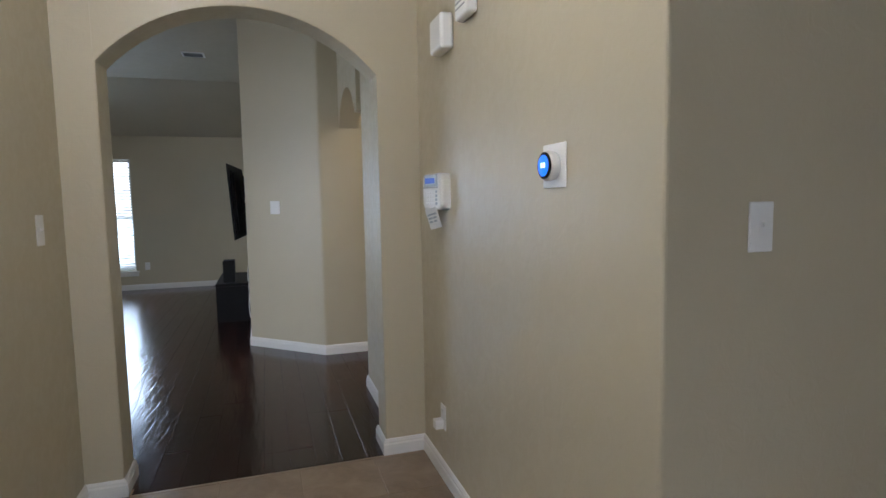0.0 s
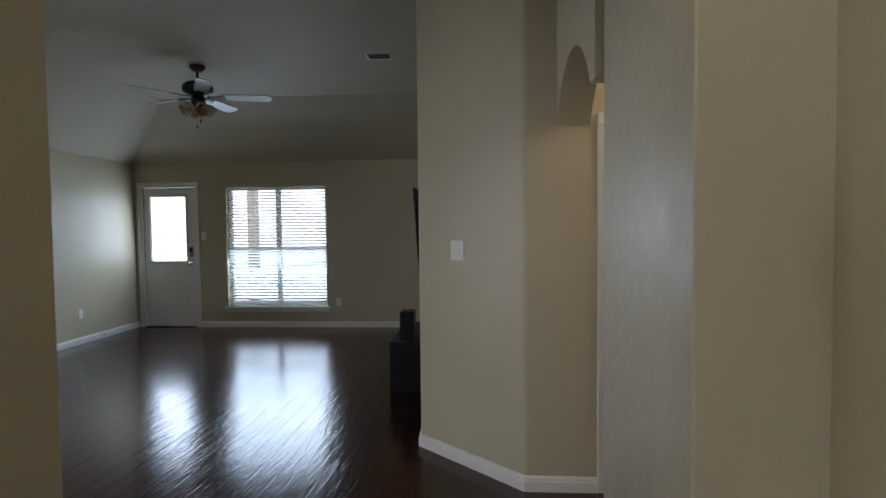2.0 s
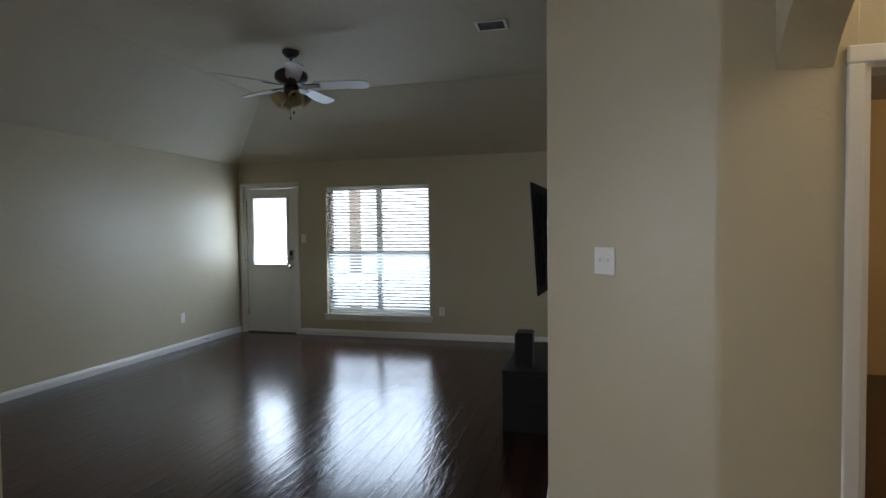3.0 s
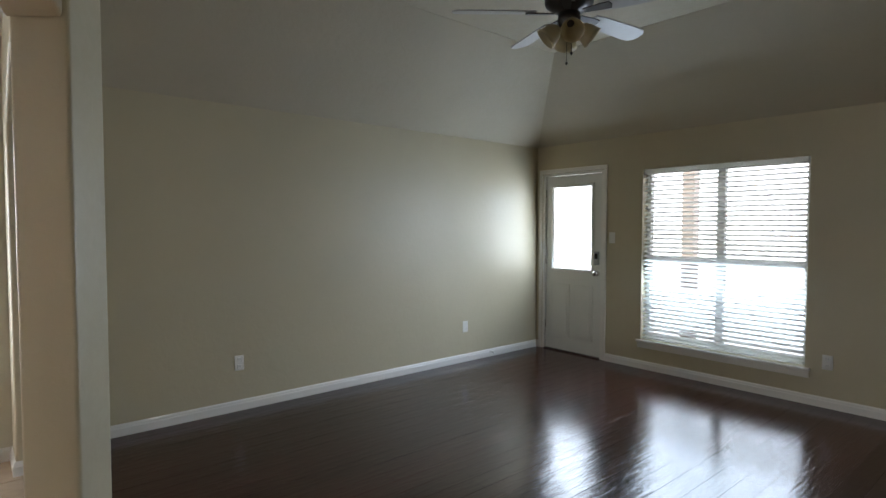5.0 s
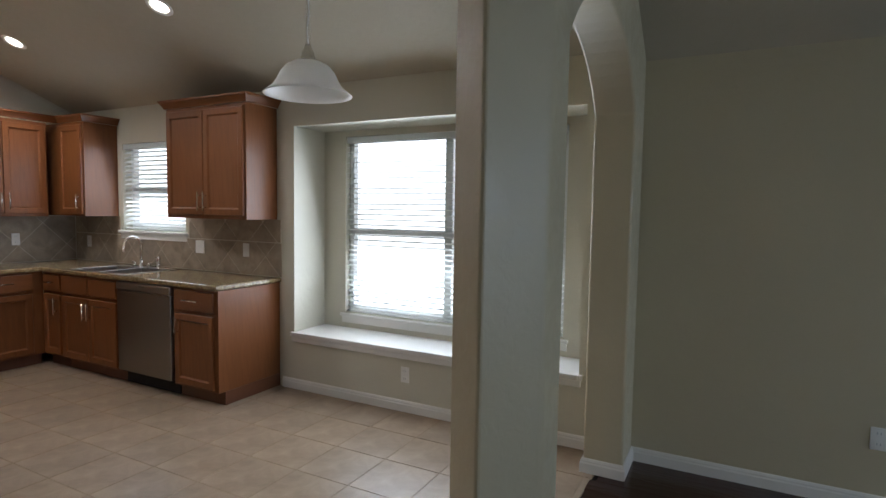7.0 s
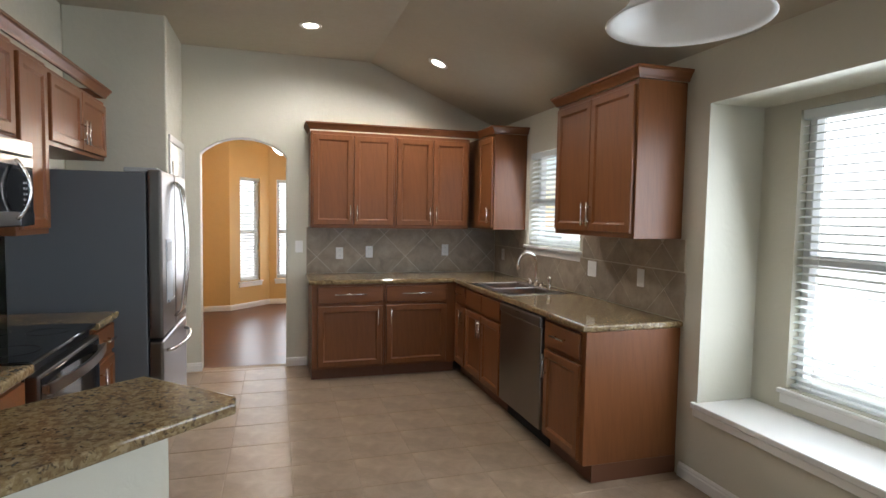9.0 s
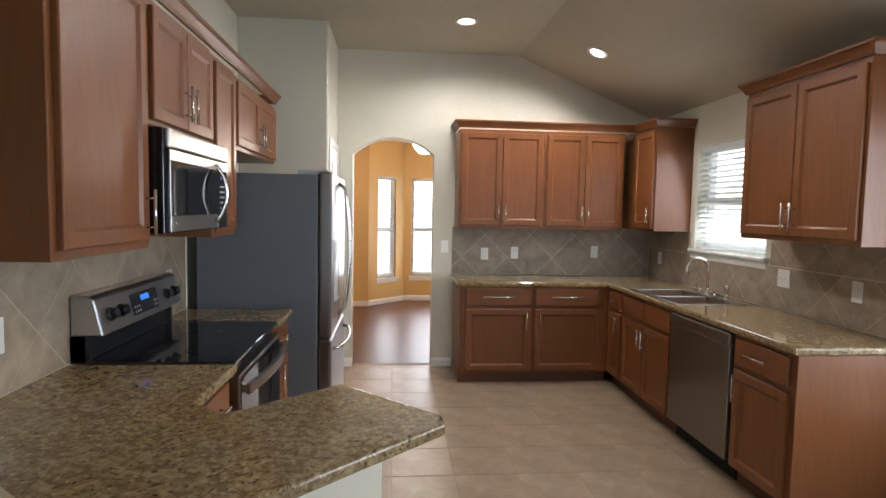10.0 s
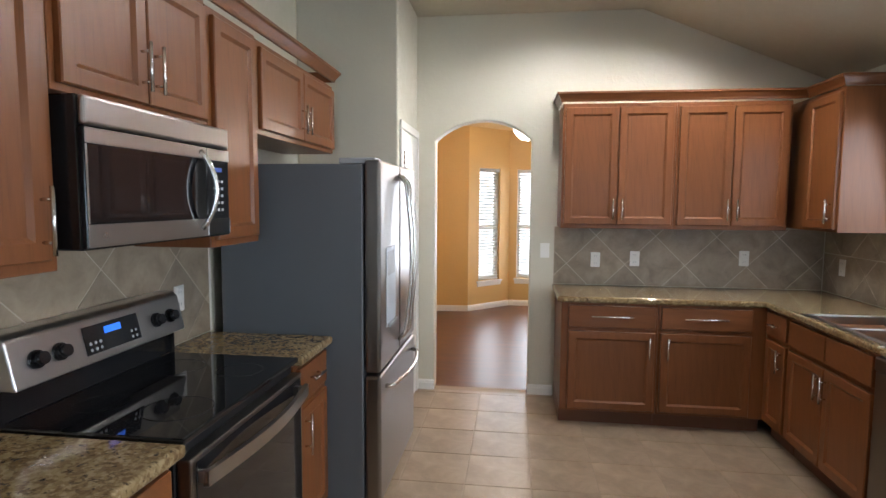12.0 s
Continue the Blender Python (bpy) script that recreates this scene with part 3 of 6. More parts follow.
# ---------------------------------------------------------------- windows and doors
def window_unit(name, at, turn, w, z0, z1, depth, split, tilt, label, sill_out=0.03, mull=True, screen=False):
    """A sash window with a lowered blind; the opening goes from x=0 to w, the room's wall face is y=0, outside is +y."""
    t = thing(name, label, "window", (at[0], at[1], 0), turn)
    bm = B()
    f = 0.045
    y0, y1 = depth - 0.06, depth
    for x0, x1, a, b in ((0.002, f, z0, z1), (w - f, w - 0.002, z0, z1), (f, w - f, z0 + 0.002, z0 + f), (f, w - f, z1 - f, z1 - 0.002)):
        box(bm, x0, x1, y0, y1, a, b, 0.004, 1)
    part("window_frame", bm, M_VINYL, t)
    zm = z0 + (z1 - z0) * 0.47
    part("meeting_rail", box(B(), f, w - f, y0 - 0.008, y1 - 0.01, zm - 0.025, zm + 0.025, 0.004, 1), M_VINYL, t)
    if mull:
        part("mullion", box(B(), w / 2 - 0.035, w / 2 + 0.035, y0 + 0.002, y1 - 0.004, z0 + f, z1 - f, 0.004, 1), M_VINYL, t)
    cols = [(f, w / 2 - 0.035), (w / 2 + 0.035, w - f)] if mull else [(f, w - f)]
    for x0, x1 in cols:
        for a, b in ((z0 + f, zm - 0.025), (zm + 0.025, z1 - f)):
            g = part("pane", box(B(), x0, x1, depth - 0.034, depth - 0.029, a, b), M_GLASS, t)
            g.visible_shadow = False
    if screen:
        for x0, x1 in cols:
            part("insect_screen", box(B(), x0 + 0.001, x1 - 0.001, depth - 0.012, depth - 0.0105, z0 + f + 0.001, zm - 0.026), M_SCREENWIRE, t)
    bm = B()
    box(bm, -0.04, w + 0.04, -sill_out, 0.0, z0 - 0.028, z0 - 0.002, 0.006, 2)
    box(bm, -0.03, w + 0.03, -0.014, -0.001, z0 - 0.085, z0 - 0.028, 0.004, 1)
    part("window_sill", bm, M_TRIM, t)
    yb = depth - 0.11 if depth > 0.16 else 0.028
    part("headrail", box(B(), 0.012, w - 0.012, yb - 0.03, yb + 0.03, z1 - 0.055, z1 - 0.004, 0.005, 1), M_BLIND, t)
    me = bpy.data.meshes.new("slat")
    bm = B()
    xs0, xs1 = 0.016, w - 0.016
    prof = [(-0.025, -0.0022), (-0.012, 0.0006), (0.0, 0.0014), (0.012, 0.0006), (0.025, -0.0022)]
    top = [[bm.verts.new((x, y, z + 0.0012)) for y, z in prof] for x in (xs0, xs1)]
    bot = [[bm.verts.new((x, y, z - 0.0012)) for y, z in prof] for x in (xs0, xs1)]
    for i in range(4):
        bm.faces.new((top[0][i], top[1][i], top[1][i + 1], top[0][i + 1]))
        bm.faces.new((bot[0][i + 1], bot[1][i + 1], bot[1][i], bot[0][i]))
    for i in (0, 4):
        bm.faces.new((top[0][i], bot[0][i], bot[1][i], top[1][i]))
    bmesh.ops.recalc_face_normals(bm, faces=bm.faces[:])
    bm.to_mesh(me)
    bm.free()
    me.materials.append(M_BLIND)
    z, k = z1 - 0.085, 0
    rnd = random.Random(int(w * 1000) + int(z0 * 100))
    while z > z0 + 0.05:
        piece("slat", me, t, pose(0, yb, z, tilt + rnd.uniform(-0.9, 0.9), 0, 0))
        z -= 0.0435
        k += 1
    part("bottom_rail", box(B(), 0.016, w - 0.016, yb - 0.022, yb + 0.022, z0 + 0.012, z0 + 0.03, 0.004, 1), M_BLIND, t)
    for xx in ([0.14, w - 0.14] if w < 1.2 else [0.14, w / 2, w - 0.14]):
        part("ladder_cord", box(B(), xx - 0.0015, xx + 0.0015, yb - 0.026, yb - 0.023, z0 + 0.02, z1 - 0.03), M_BLIND, t)
    return t


window_unit("window_1", (-2.76, NORTH), 0, 1.46, 0.30, 2.02, 0.15, True, 22, "white double window with half-open white blinds", screen=True)
window_unit("window_2", (-4.50, 2.81), 90, 1.91, 0.60, 2.10, 0.12, True, 8, "white double window with open blinds over the window seat")
window_unit("window_3", (W, 0.34), 90, 0.92, 1.25, 2.10, 0.15, False, 30, "white window with blinds above the sink", 0.04, False)


def along(p0, p1, u):
    a, b = Vector(p0), Vector(p1)
    return a + (b - a).normalized() * u


def heading(p0, p1):
    return math.degrees(math.atan2(p1[1] - p0[1], p1[0] - p0[0]))


for i, (u0, u1) in {2: (0.20, 0.61), 3: (0.12, 0.92), 4: (0.19, 0.60)}.items():
    # the bay is walked from east to west, outside lies to the left of that way
    p = along(DIN[i], DIN[i + 1], u0)
    window_unit("window_4", (p.x, p.y), heading(DIN[i], DIN[i + 1]), u1 - u0, 0.42, 2.05, 0.10, False, 25, "narrow white window with white blinds in the bay", 0.03, False)

window_unit("window_5", (1.60, 9.2), 0, 0.80, 0.72, 1.92, 0.12, False, 20, "white bedroom window with white blinds beside a curtain", 0.03, False)

# garden door
t = thing("door_1", "white panelled garden door with a glass pane, closed", "door", (-4.03, NORTH, 0))
bm = B()
x0, x1 = 0.035, 0.785
gx0, gx1, gz0, gz1 = 0.115, 0.665, 0.95, 1.90
for a, b, c, d_ in ((x0, gx0, 0.012, 2.02), (gx1, x1, 0.012, 2.02), (gx0, gx1, 0.012, gz0), (gx0, gx1, gz1, 2.02)):
    box(bm, a, b, 0.03, 0.072, c, d_)
leaf = part("door_leaf", bm, M_DOOR, t)
bm = B()
for a, b, c, d_ in ((gx0 - 0.025, gx0 + 0.012, gz0 - 0.025, gz1 + 0.025), (gx1 - 0.012, gx1 + 0.025, gz0 - 0.025, gz1 + 0.025), (gx0 + 0.012, gx1 - 0.012, gz0 - 0.025, gz0 + 0.012), (gx0 + 0.012, gx1 - 0.012, gz1 - 0.012, gz1 + 0.025)):
    box(bm, a, b, 0.018, 0.034, c, d_, 0.005, 1)
part("glazing_frame", bm, M_DOOR, t)
g = part("pane", box(B(), gx0, gx1, 0.048, 0.053, gz0, gz1), M_GLASS, t)
g.visible_shadow = False
for px in (0.13, 0.44):
    bm = B()
    box(bm, px, px + 0.24, 0.024, 0.0305, 0.16, 0.78, 0.006, 2)
    box(bm, px + 0.03, px + 0.21, 0.0195, 0.0235, 0.19, 0.75, 0.0035, 1)
    part("raised_panel", bm, M_DOOR, t)
bm = B()
for a, b, c, d_ in ((-0.047, 0.0, 0.0, 2.05), (0.82, 0.867, 0.0, 2.05), (-0.047, 0.867, 2.051, 2.10)):
    box(bm, a, b, -0.016, -0.001, c, d_, 0.005, 1)
for a, b, c, d_ in ((0.001, 0.03, 0.0, 2.047), (0.79, 0.819, 0.0, 2.047), (0.03, 0.79, 2.025, 2.047)):
    box(bm, a, b, 0.001, 0.148, c, d_)
part("door_frame", bm, M_TRIM, t)
bm = B()
box(bm, 0.70, 0.76, 0.006, 0.03, 1.02, 1.17, 0.008, 2)
lk = part("keypad_lock", bm, M_GREYPLASTIC, t, "grey electronic lock")
part("keys", box(B(), 0.712, 0.748, 0.001, 0.0055, 1.09, 1.15, 0.001, 1), M_BLACK, lk)
part("door_knob", lathe(B(), [(0.0, 0.0), (0.03, 0.0), (0.03, 0.006), (0.012, 0.012), (0.012, 0.035), (0.026, 0.045), (0.028, 0.058), (0.018, 0.068), (0, 0.07)], (0.73, 0.03, 0.93), 18, (0, -1, 0)), M_CHROME, t, "satin nickel knob")
for hz in (0.25, 1.0, 1.78):
    part("hinge", cyl(B(), (0.033, 0.024, hz), (0.033, 0.024, hz + 0.09), 0.006, seg=8), M_CHROME, t)
part("threshold", box(B(), 0.03, 0.79, -0.01, 0.12, 0.0, 0.011, 0.003, 1), M_BRASS, t)

# hallway door casing, the door itself stands open out of sight
bm = B()
for a, b, c, d_ in ((1.467, 1.518, 0, 1.935), (2.30, 2.352, 0, 1.935), (1.467, 2.352, 1.9355, 1.995)):
    box(bm, a, b, HALL - 0.018, HALL - 0.001, c, d_, 0.006, 2)
for a, b, c, d_ in ((1.5225, 1.54, 0, 1.94), (2.28, 2.30, 0, 1.94), (1.54, 2.28, 1.923, 1.94)):
    box(bm, a, b, HALL + 0.001, HALL + 0.119, c, d_)
structure("trim_hall_door", bm, M_TRIM, "white moulded door casing", "trim")

# pantry door beside the refrigerator, in the wall that faces it
t = thing("door_2", "white panelled pantry door with a white casing, closed", "door", (-1.015, 0.22, 0), -90)
bm = B()
for a, b, c, d_ in ((0.0, 0.055, 0, 2.06), (0.645, 0.70, 0, 2.06), (0.0, 0.70, 2.061, 2.12)):
    box(bm, a, b, -0.018, -0.001, c, d_, 0.005, 1)
part("door_frame", bm, M_TRIM, t)
lf = part("door_leaf", box(B(), 0.058, 0.642, -0.008, -0.001, 0.01, 2.055), M_DOOR, t)
for zz0, zz1 in ((0.2, 0.85), (1.0, 1.92)):
    part("raised_panel", box(B(), 0.14, 0.56, -0.0135, -0.0085, zz0, zz1, 0.004, 1), M_DOOR, lf)
for hz in (0.25, 1.05, 1.82):
    part("hinge", cyl(B(), (0.058, -0.021, hz), (0.058, -0.021, hz + 0.09), 0.006, seg=8), M_CHROME, t)

# unseen front door of the entry, behind the walk, glazed to admit added daylight
t = thing("door_3", "unseen white front door, its large glass pane added to let daylight in", "door", (0.10, -2.0, 0), 0)
bm = B()
for a, b, c, d_ in ((0.0, 0.08, 0, 2.2), (0.82, 0.9, 0, 2.2), (0.08, 0.82, 0, 0.35), (0.08, 0.82, 2.08, 2.2)):
    box(bm, a, b, -0.10, -0.05, c, d_)
part("door_leaf", bm, M_DOOR, t)
g = part("pane", box(B(), 0.08, 0.82, -0.08, -0.075, 0.35, 2.08), M_GLASS, t)
g.visible_shadow = False


# ---------------------------------------------------------------- baseboards and seat ledge
def baseboard(runs, name="baseboard"):
    """White skirting along each run of floor points; the room lies to the left of the way walked."""
    bm = B()
    for pts in runs:
        n_ = len(pts)
        offs = []
        for i in range(n_):
            p = Vector(pts[i])
            nl = []
            if i > 0:
                e = (p - Vector(pts[i - 1])).normalized()
                nl.append(Vector((-e.y, e.x)))
            if i < n_ - 1:
                e = (Vector(pts[i + 1]) - p).normalized()
                nl.append(Vector((-e.y, e.x)))
            m_ = sum(nl, Vector((0, 0)))
            m_ = m_ / max(0.2, m_.length_squared) * (2 if len(nl) == 2 else 1)
            offs.append((p, m_))
        prof = [(0.001, 0.0), (0.016, 0.0), (0.016, 0.054), (0.012, 0.062), (0.012, 0.07), (0.006, 0.081), (0.001, 0.083)]
        rings = [[bm.verts.new((p.x + m_.x * u, p.y + m_.y * u, z)) for u, z in prof] for p, m_ in offs]
        for a, b in zip(rings, rings[1:]):
            for k in range(len(prof) - 1):
                bm.faces.new((a[k], b[k], b[k + 1], a[k + 1]))
        bm.faces.new(rings[0])
        bm.faces.new(rings[-1][::-1])
    structure(name, bm, M_TRIM, "white moulded baseboard", "baseboard")


baseboard([[(EAST, NORTH), (-3.16, NORTH)], [(-4.08, NORTH), (W, NORTH), (W, 5.26), (-3.82, 5.26), (-3.82, 5.04), (W, 5.04), (W, 2.46)]])
baseboard([[(1.466, HALL), (1.09, HALL), (EAST, 5.805), (EAST, NORTH)]])
baseboard([[(-2.207, 4.982), (-2.068, 5.137), (-2.272, 5.264), (-2.45, 5.263), (-2.45, 5.04), (-2.272, 5.038), (-2.207, 4.982)][::-1]])
baseboard([[(1.29, 4.28), (1.29, 3.376), (1.187, 3.376), (1.187, ARCH), (1.40, ARCH), (1.40, 1.36), (4.0, 1.36)][::-1]])
baseboard([[(-0.024, 3.38), (-0.024, ARCH), (-0.181, ARCH), (-0.181, -1.9)]])
baseboard([[(-1.015, SOUTH), (-1.165, SOUTH)][::-1], [(-1.93, SOUTH), (-2.13, SOUTH)][::-1]])
baseboard([[DIN[k] for k in range(0, 8)][::-1]])

bm = B()
box(bm, -4.498, W + 0.03, 2.582, 4.928, 0.4405, 0.475, 0.006, 2)
box(bm, W + 0.001, W + 0.02, 2.565, 4.945, 0.395, 0.44, 0.006, 2)
box(bm, W + 0.001, W + 0.03, 2.555, 2.5815, 0.4405, 0.475, 0.006, 2)
box(bm, W + 0.001, W + 0.03, 4.9285, 4.955, 0.4405, 0.475, 0.006, 2)
structure("window_seat", bm, M_TRIM, "white painted window seat with a moulded edge", "ledge")


# ---------------------------------------------------------------- wall plates
def plate(kind, at, face, label, category, w=0.072, h=0.117):
    """A switch or outlet plate on a wall; face: the way it looks, in degrees from +y to the left."""
    t = thing(kind, label, category, at, face + 180)
    part("cover_plate", box(B(), -w / 2, w / 2, -0.006, -0.0005, -h / 2, h / 2, 0.003, 2), M_PLASTIC, t)
    if kind == "wall_outlet":
        for dz in (-0.028, 0.028):
            bm = B()
            box(bm, -0.017, 0.017, -0.0085, -0.0062, dz - 0.017, dz + 0.017, 0.0015, 1)
            s_ = part("socket", bm, M_PLASTIC, t)
            bm = B()
            box(bm, -0.009, -0.006, -0.0092, -0.0086, dz - 0.004, dz + 0.008)
            box(bm, 0.006, 0.009, -0.0092, -0.0086, dz - 0.004, dz + 0.008)
            part("slots", bm, M_GREYPLASTIC, s_)
    elif kind == "rocker_switch":
        n_ = max(1, round((w - 0.02) / 0.046))
        for i in range(n_):
            cx = (i - (n_ - 1) / 2) * 0.046
            part("rocker", box(B(), cx - 0.016, cx + 0.016, -0.0095, -0.0062, -0.033, 0.033, 0.002, 1), M_PLASTIC, t)
    else:
        n_ = max(1, round((w - 0.02) / 0.046))
        for i in range(n_):
            cx = (i - (n_ - 1) / 2) * 0.046
            bm = B()
            box(bm, cx - 0.006, cx + 0.006, -0.0075, -0.0062, -0.013, 0.013)
            box(bm, cx - 0.004, cx + 0.004, -0.016, -0.0076, 0.0, 0.009, 0.001, 1)
            part("toggle", bm, M_PLASTIC, t)
    return t


OUT, SWI = "white duplex outlet on the wall", "white light switch on the wall"
plate("wall_outlet", (W, 8.86, 0.375), -90, OUT, "outlet")
plate("wall_outlet", (W, 6.446, 0.375), -90, OUT, "outlet")
plate("wall_outlet", (W, 3.653, 0.276), -90, "white duplex outlet below the window seat", "outlet")
plate("wall_outlet", (-1.144, NORTH, 0.365), 180, "white duplex outlet below the window", "outlet")
plate("light_switch", (-3.10, NORTH, 1.324), 180, "white light switch beside the garden door", "light switch")
plate("light_switch", (0.726, 5.565, 1.275), 133.7, "white double light switch on the chamfered wall", "light switch", 0.115)
plate("light_switch", (1.647, 1.36, 1.25), 180, "white light switch in the entry", "light switch", 0.066, 0.108)
plate("light_switch", (-0.181, 2.90, 1.23), -90, "white light switch beside the arch", "light switch")
TS = SOUTH + 0.0085
TW = W + 0.0085
plate("wall_outlet", (-2.443, TS, 1.115), 0, "white plate on the tiled backsplash", "outlet")
plate("wall_outlet", (-2.742, TS, 1.128), 0, "white duplex outlet on the tiled backsplash", "outlet")
plate("wall_outlet", (-3.547, TS, 1.145), 0, "white duplex outlet on the tiled backsplash", "outlet")
plate("light_switch", (-2.05, SOUTH, 1.18), 0, "white light switch beside the arched doorway", "light switch")
plate("wall_outlet", (TW, -0.234, 1.115), -90, "white duplex outlet on the tiled backsplash", "outlet")
plate("light_switch", (TW, 1.467, 1.129), -90, "white double switch on the tiled backsplash", "light switch", 0.115)
plate("rocker_switch", (TW, 2.047, 1.126), -90, "white rocker switch on the tiled backsplash", "light switch")
plate("wall_outlet", (STOVE - 0.0085, 3.044, 1.113), 90, "white safety outlet on the tiled backsplash", "outlet")
plate("wall_outlet", (STOVE - 0.0085, 1.70, 1.12), 90, "white duplex outlet behind the stove", "outlet")
t = plate("wall_outlet", (1.40, 2.85, 0.30), 90, "white outlet with a plugged-in charger", "outlet")
part("charger", box(B(), -0.022, 0.022, -0.05, -0.0095, -0.052, -0.008, 0.005, 2), M_PLASTIC, t)


# ---------------------------------------------------------------- entry wall devices
t = thing("thermostat", "round thermostat with a glowing blue dial on a white plate", "thermostat", (1.40, 1.797, 1.407), -90)
part("wall_plate", box(B(), -0.062, 0.062, -0.006, -0.0005, -0.06, 0.06, 0.003, 2), M_PLASTIC, t)
part("housing", lathe(B(), [(0, 0), (0.038, 0), (0.041, 0.01), (0.042, 0.02), (0.039, 0.026), (0, 0.026)], (0, -0.006, 0), 32, (0, -1, 0)), M_PLASTIC, t)
dsp = part("dial", lathe(B(), [(0, 0), (0.036, 0), (0.037, 0.003), (0.034, 0.005), (0, 0.005)], (0, -0.0325, 0), 32, (0, -1, 0)), M_BLACK, t, "black glass dial")
part("display", lathe(B(), [(0, 0), (0.029, 0), (0.029, 0.0008), (0, 0.0008)], (0, -0.0379, 0), 32, (0, -1, 0)), M_LED, dsp)
bm = B()
box(bm, -0.012, -0.002, -0.0396, -0.0389, -0.006, 0.008)
box(bm, 0.002, 0.012, -0.0396, -0.0389, -0.006, 0.008)
part("reading", bm, M_LEDW, dsp)

t = thing("alarm_keypad", "white alarm keypad with a blue screen and open flap", "keypad", (1.40, 2.785, 1.355), -90)
bm = B()
slab(bm, [(-0.085, -0.07), (0.085, -0.07), (0.085, 0.075), (-0.085, 0.075)], (0, -0.0005, 0), (1, 0, 0), (0, -1, 0), 0.022)
bk = part("back_plate", bm, M_PLASTIC, t)
TURN = Matrix.Translation((0, -0.04, 0)) @ Matrix.Rotation(radians(10), 4, "Z")


def keypad_part(name, bm, m, parent, label=""):
    bmesh.ops.transform(bm, matrix=TURN, verts=bm.verts[:])
    return part(name, bm, m, parent, label)


bm = box(B(), -0.092, 0.092, -0.022, 0.028, -0.080, 0.080)
bmesh.ops.bevel(bm, geom=[e for e in bm.edges if abs(e.verts[0].co.y - e.verts[1].co.y) > 0.01], offset=0.030, segments=5, affect="EDGES", profile=0.5)
bmesh.ops.bevel(bm, geom=[e for e in bm.edges if e.verts[0].co.y < -0.02 and e.verts[1].co.y < -0.02], offset=0.012, segments=3, affect="EDGES", profile=0.5)
hs = keypad_part("housing", bm, M_PLASTIC, t)
bz = keypad_part("screen_bezel", box(B(), -0.066, 0.062, -0.027, -0.0222, 0.022, 0.074, 0.003, 2), M_DISP, hs, "pale grey bezel")
keypad_part("screen", box(B(), -0.050, 0.040, -0.0282, -0.0272, 0.036, 0.060, 0.0005, 1), M_LCD, bz, "blue backlit screen")
keypad_part("lip", box(B(), -0.070, 0.066, -0.030, -0.0222, 0.016, 0.021, 0.002, 1), M_GREYPLASTIC, hs)
for r_ in range(4):
    for c_ in range(5):
        keypad_part("button", box(B(), -0.057 + c_ * 0.023 + (0.006 if c_ == 4 else 0), -0.041 + c_ * 0.023 + (0.006 if c_ == 4 else 0), -0.0252, -0.0222, -0.006 - r_ * 0.017, 0.005 - r_ * 0.017, 0.0012, 1), M_DISP if c_ == 4 else M_PAPER, hs)
LEAN = Matrix.Translation((0, -0.030, -0.070)) @ Matrix.Rotation(radians(14), 4, "X") @ Matrix.Rotation(radians(-9), 4, "Y")
bm = box(B(), -0.058, 0.058, -0.0015, 0.0015, -0.095, 0.0, 0.001, 1)
bmesh.ops.transform(bm, matrix=LEAN, verts=bm.verts[:])
fl = keypad_part("flap", bm, M_PAPER, t, "hanging flap with a printed card")
for k in range(6):
    bm = box(B(), -0.045 + 0.048 * (k % 2), 0.0 + 0.044 * (k % 2) - 0.006 * (k // 2), -0.0024, -0.0017, -0.034 - (k // 2) * 0.016, -0.026 - (k // 2) * 0.016)
    bmesh.ops.transform(bm, matrix=LEAN, verts=bm.verts[:])
    keypad_part("print", bm, M_DISP, fl)
for nm, lb, yy, zz, hw, hh, dp in (("door_chime", "white plastic chime box high on the wall", 2.70, 2.005, 0.08, 0.072, 0.06), ("wall_sounder", "small white slotted sounder high on the wall", 2.425, 2.085, 0.07, 0.095, 0.045)):
    t = thing(nm, lb, "chime box", (1.40, yy, zz), -90)
    part("cover", box(B(), -hw, hw, -dp, -0.0005, -hh, hh, 0.014, 3), M_PLASTIC, t)
    if nm == "wall_sounder":
        for k in range(6):
            part("slot", box(B(), -hw + 0.02, hw - 0.02, -dp - 0.001, -dp - 0.0002, -0.06 + k * 0.02, -0.053 + k * 0.02), M_GREYPLASTIC, t)


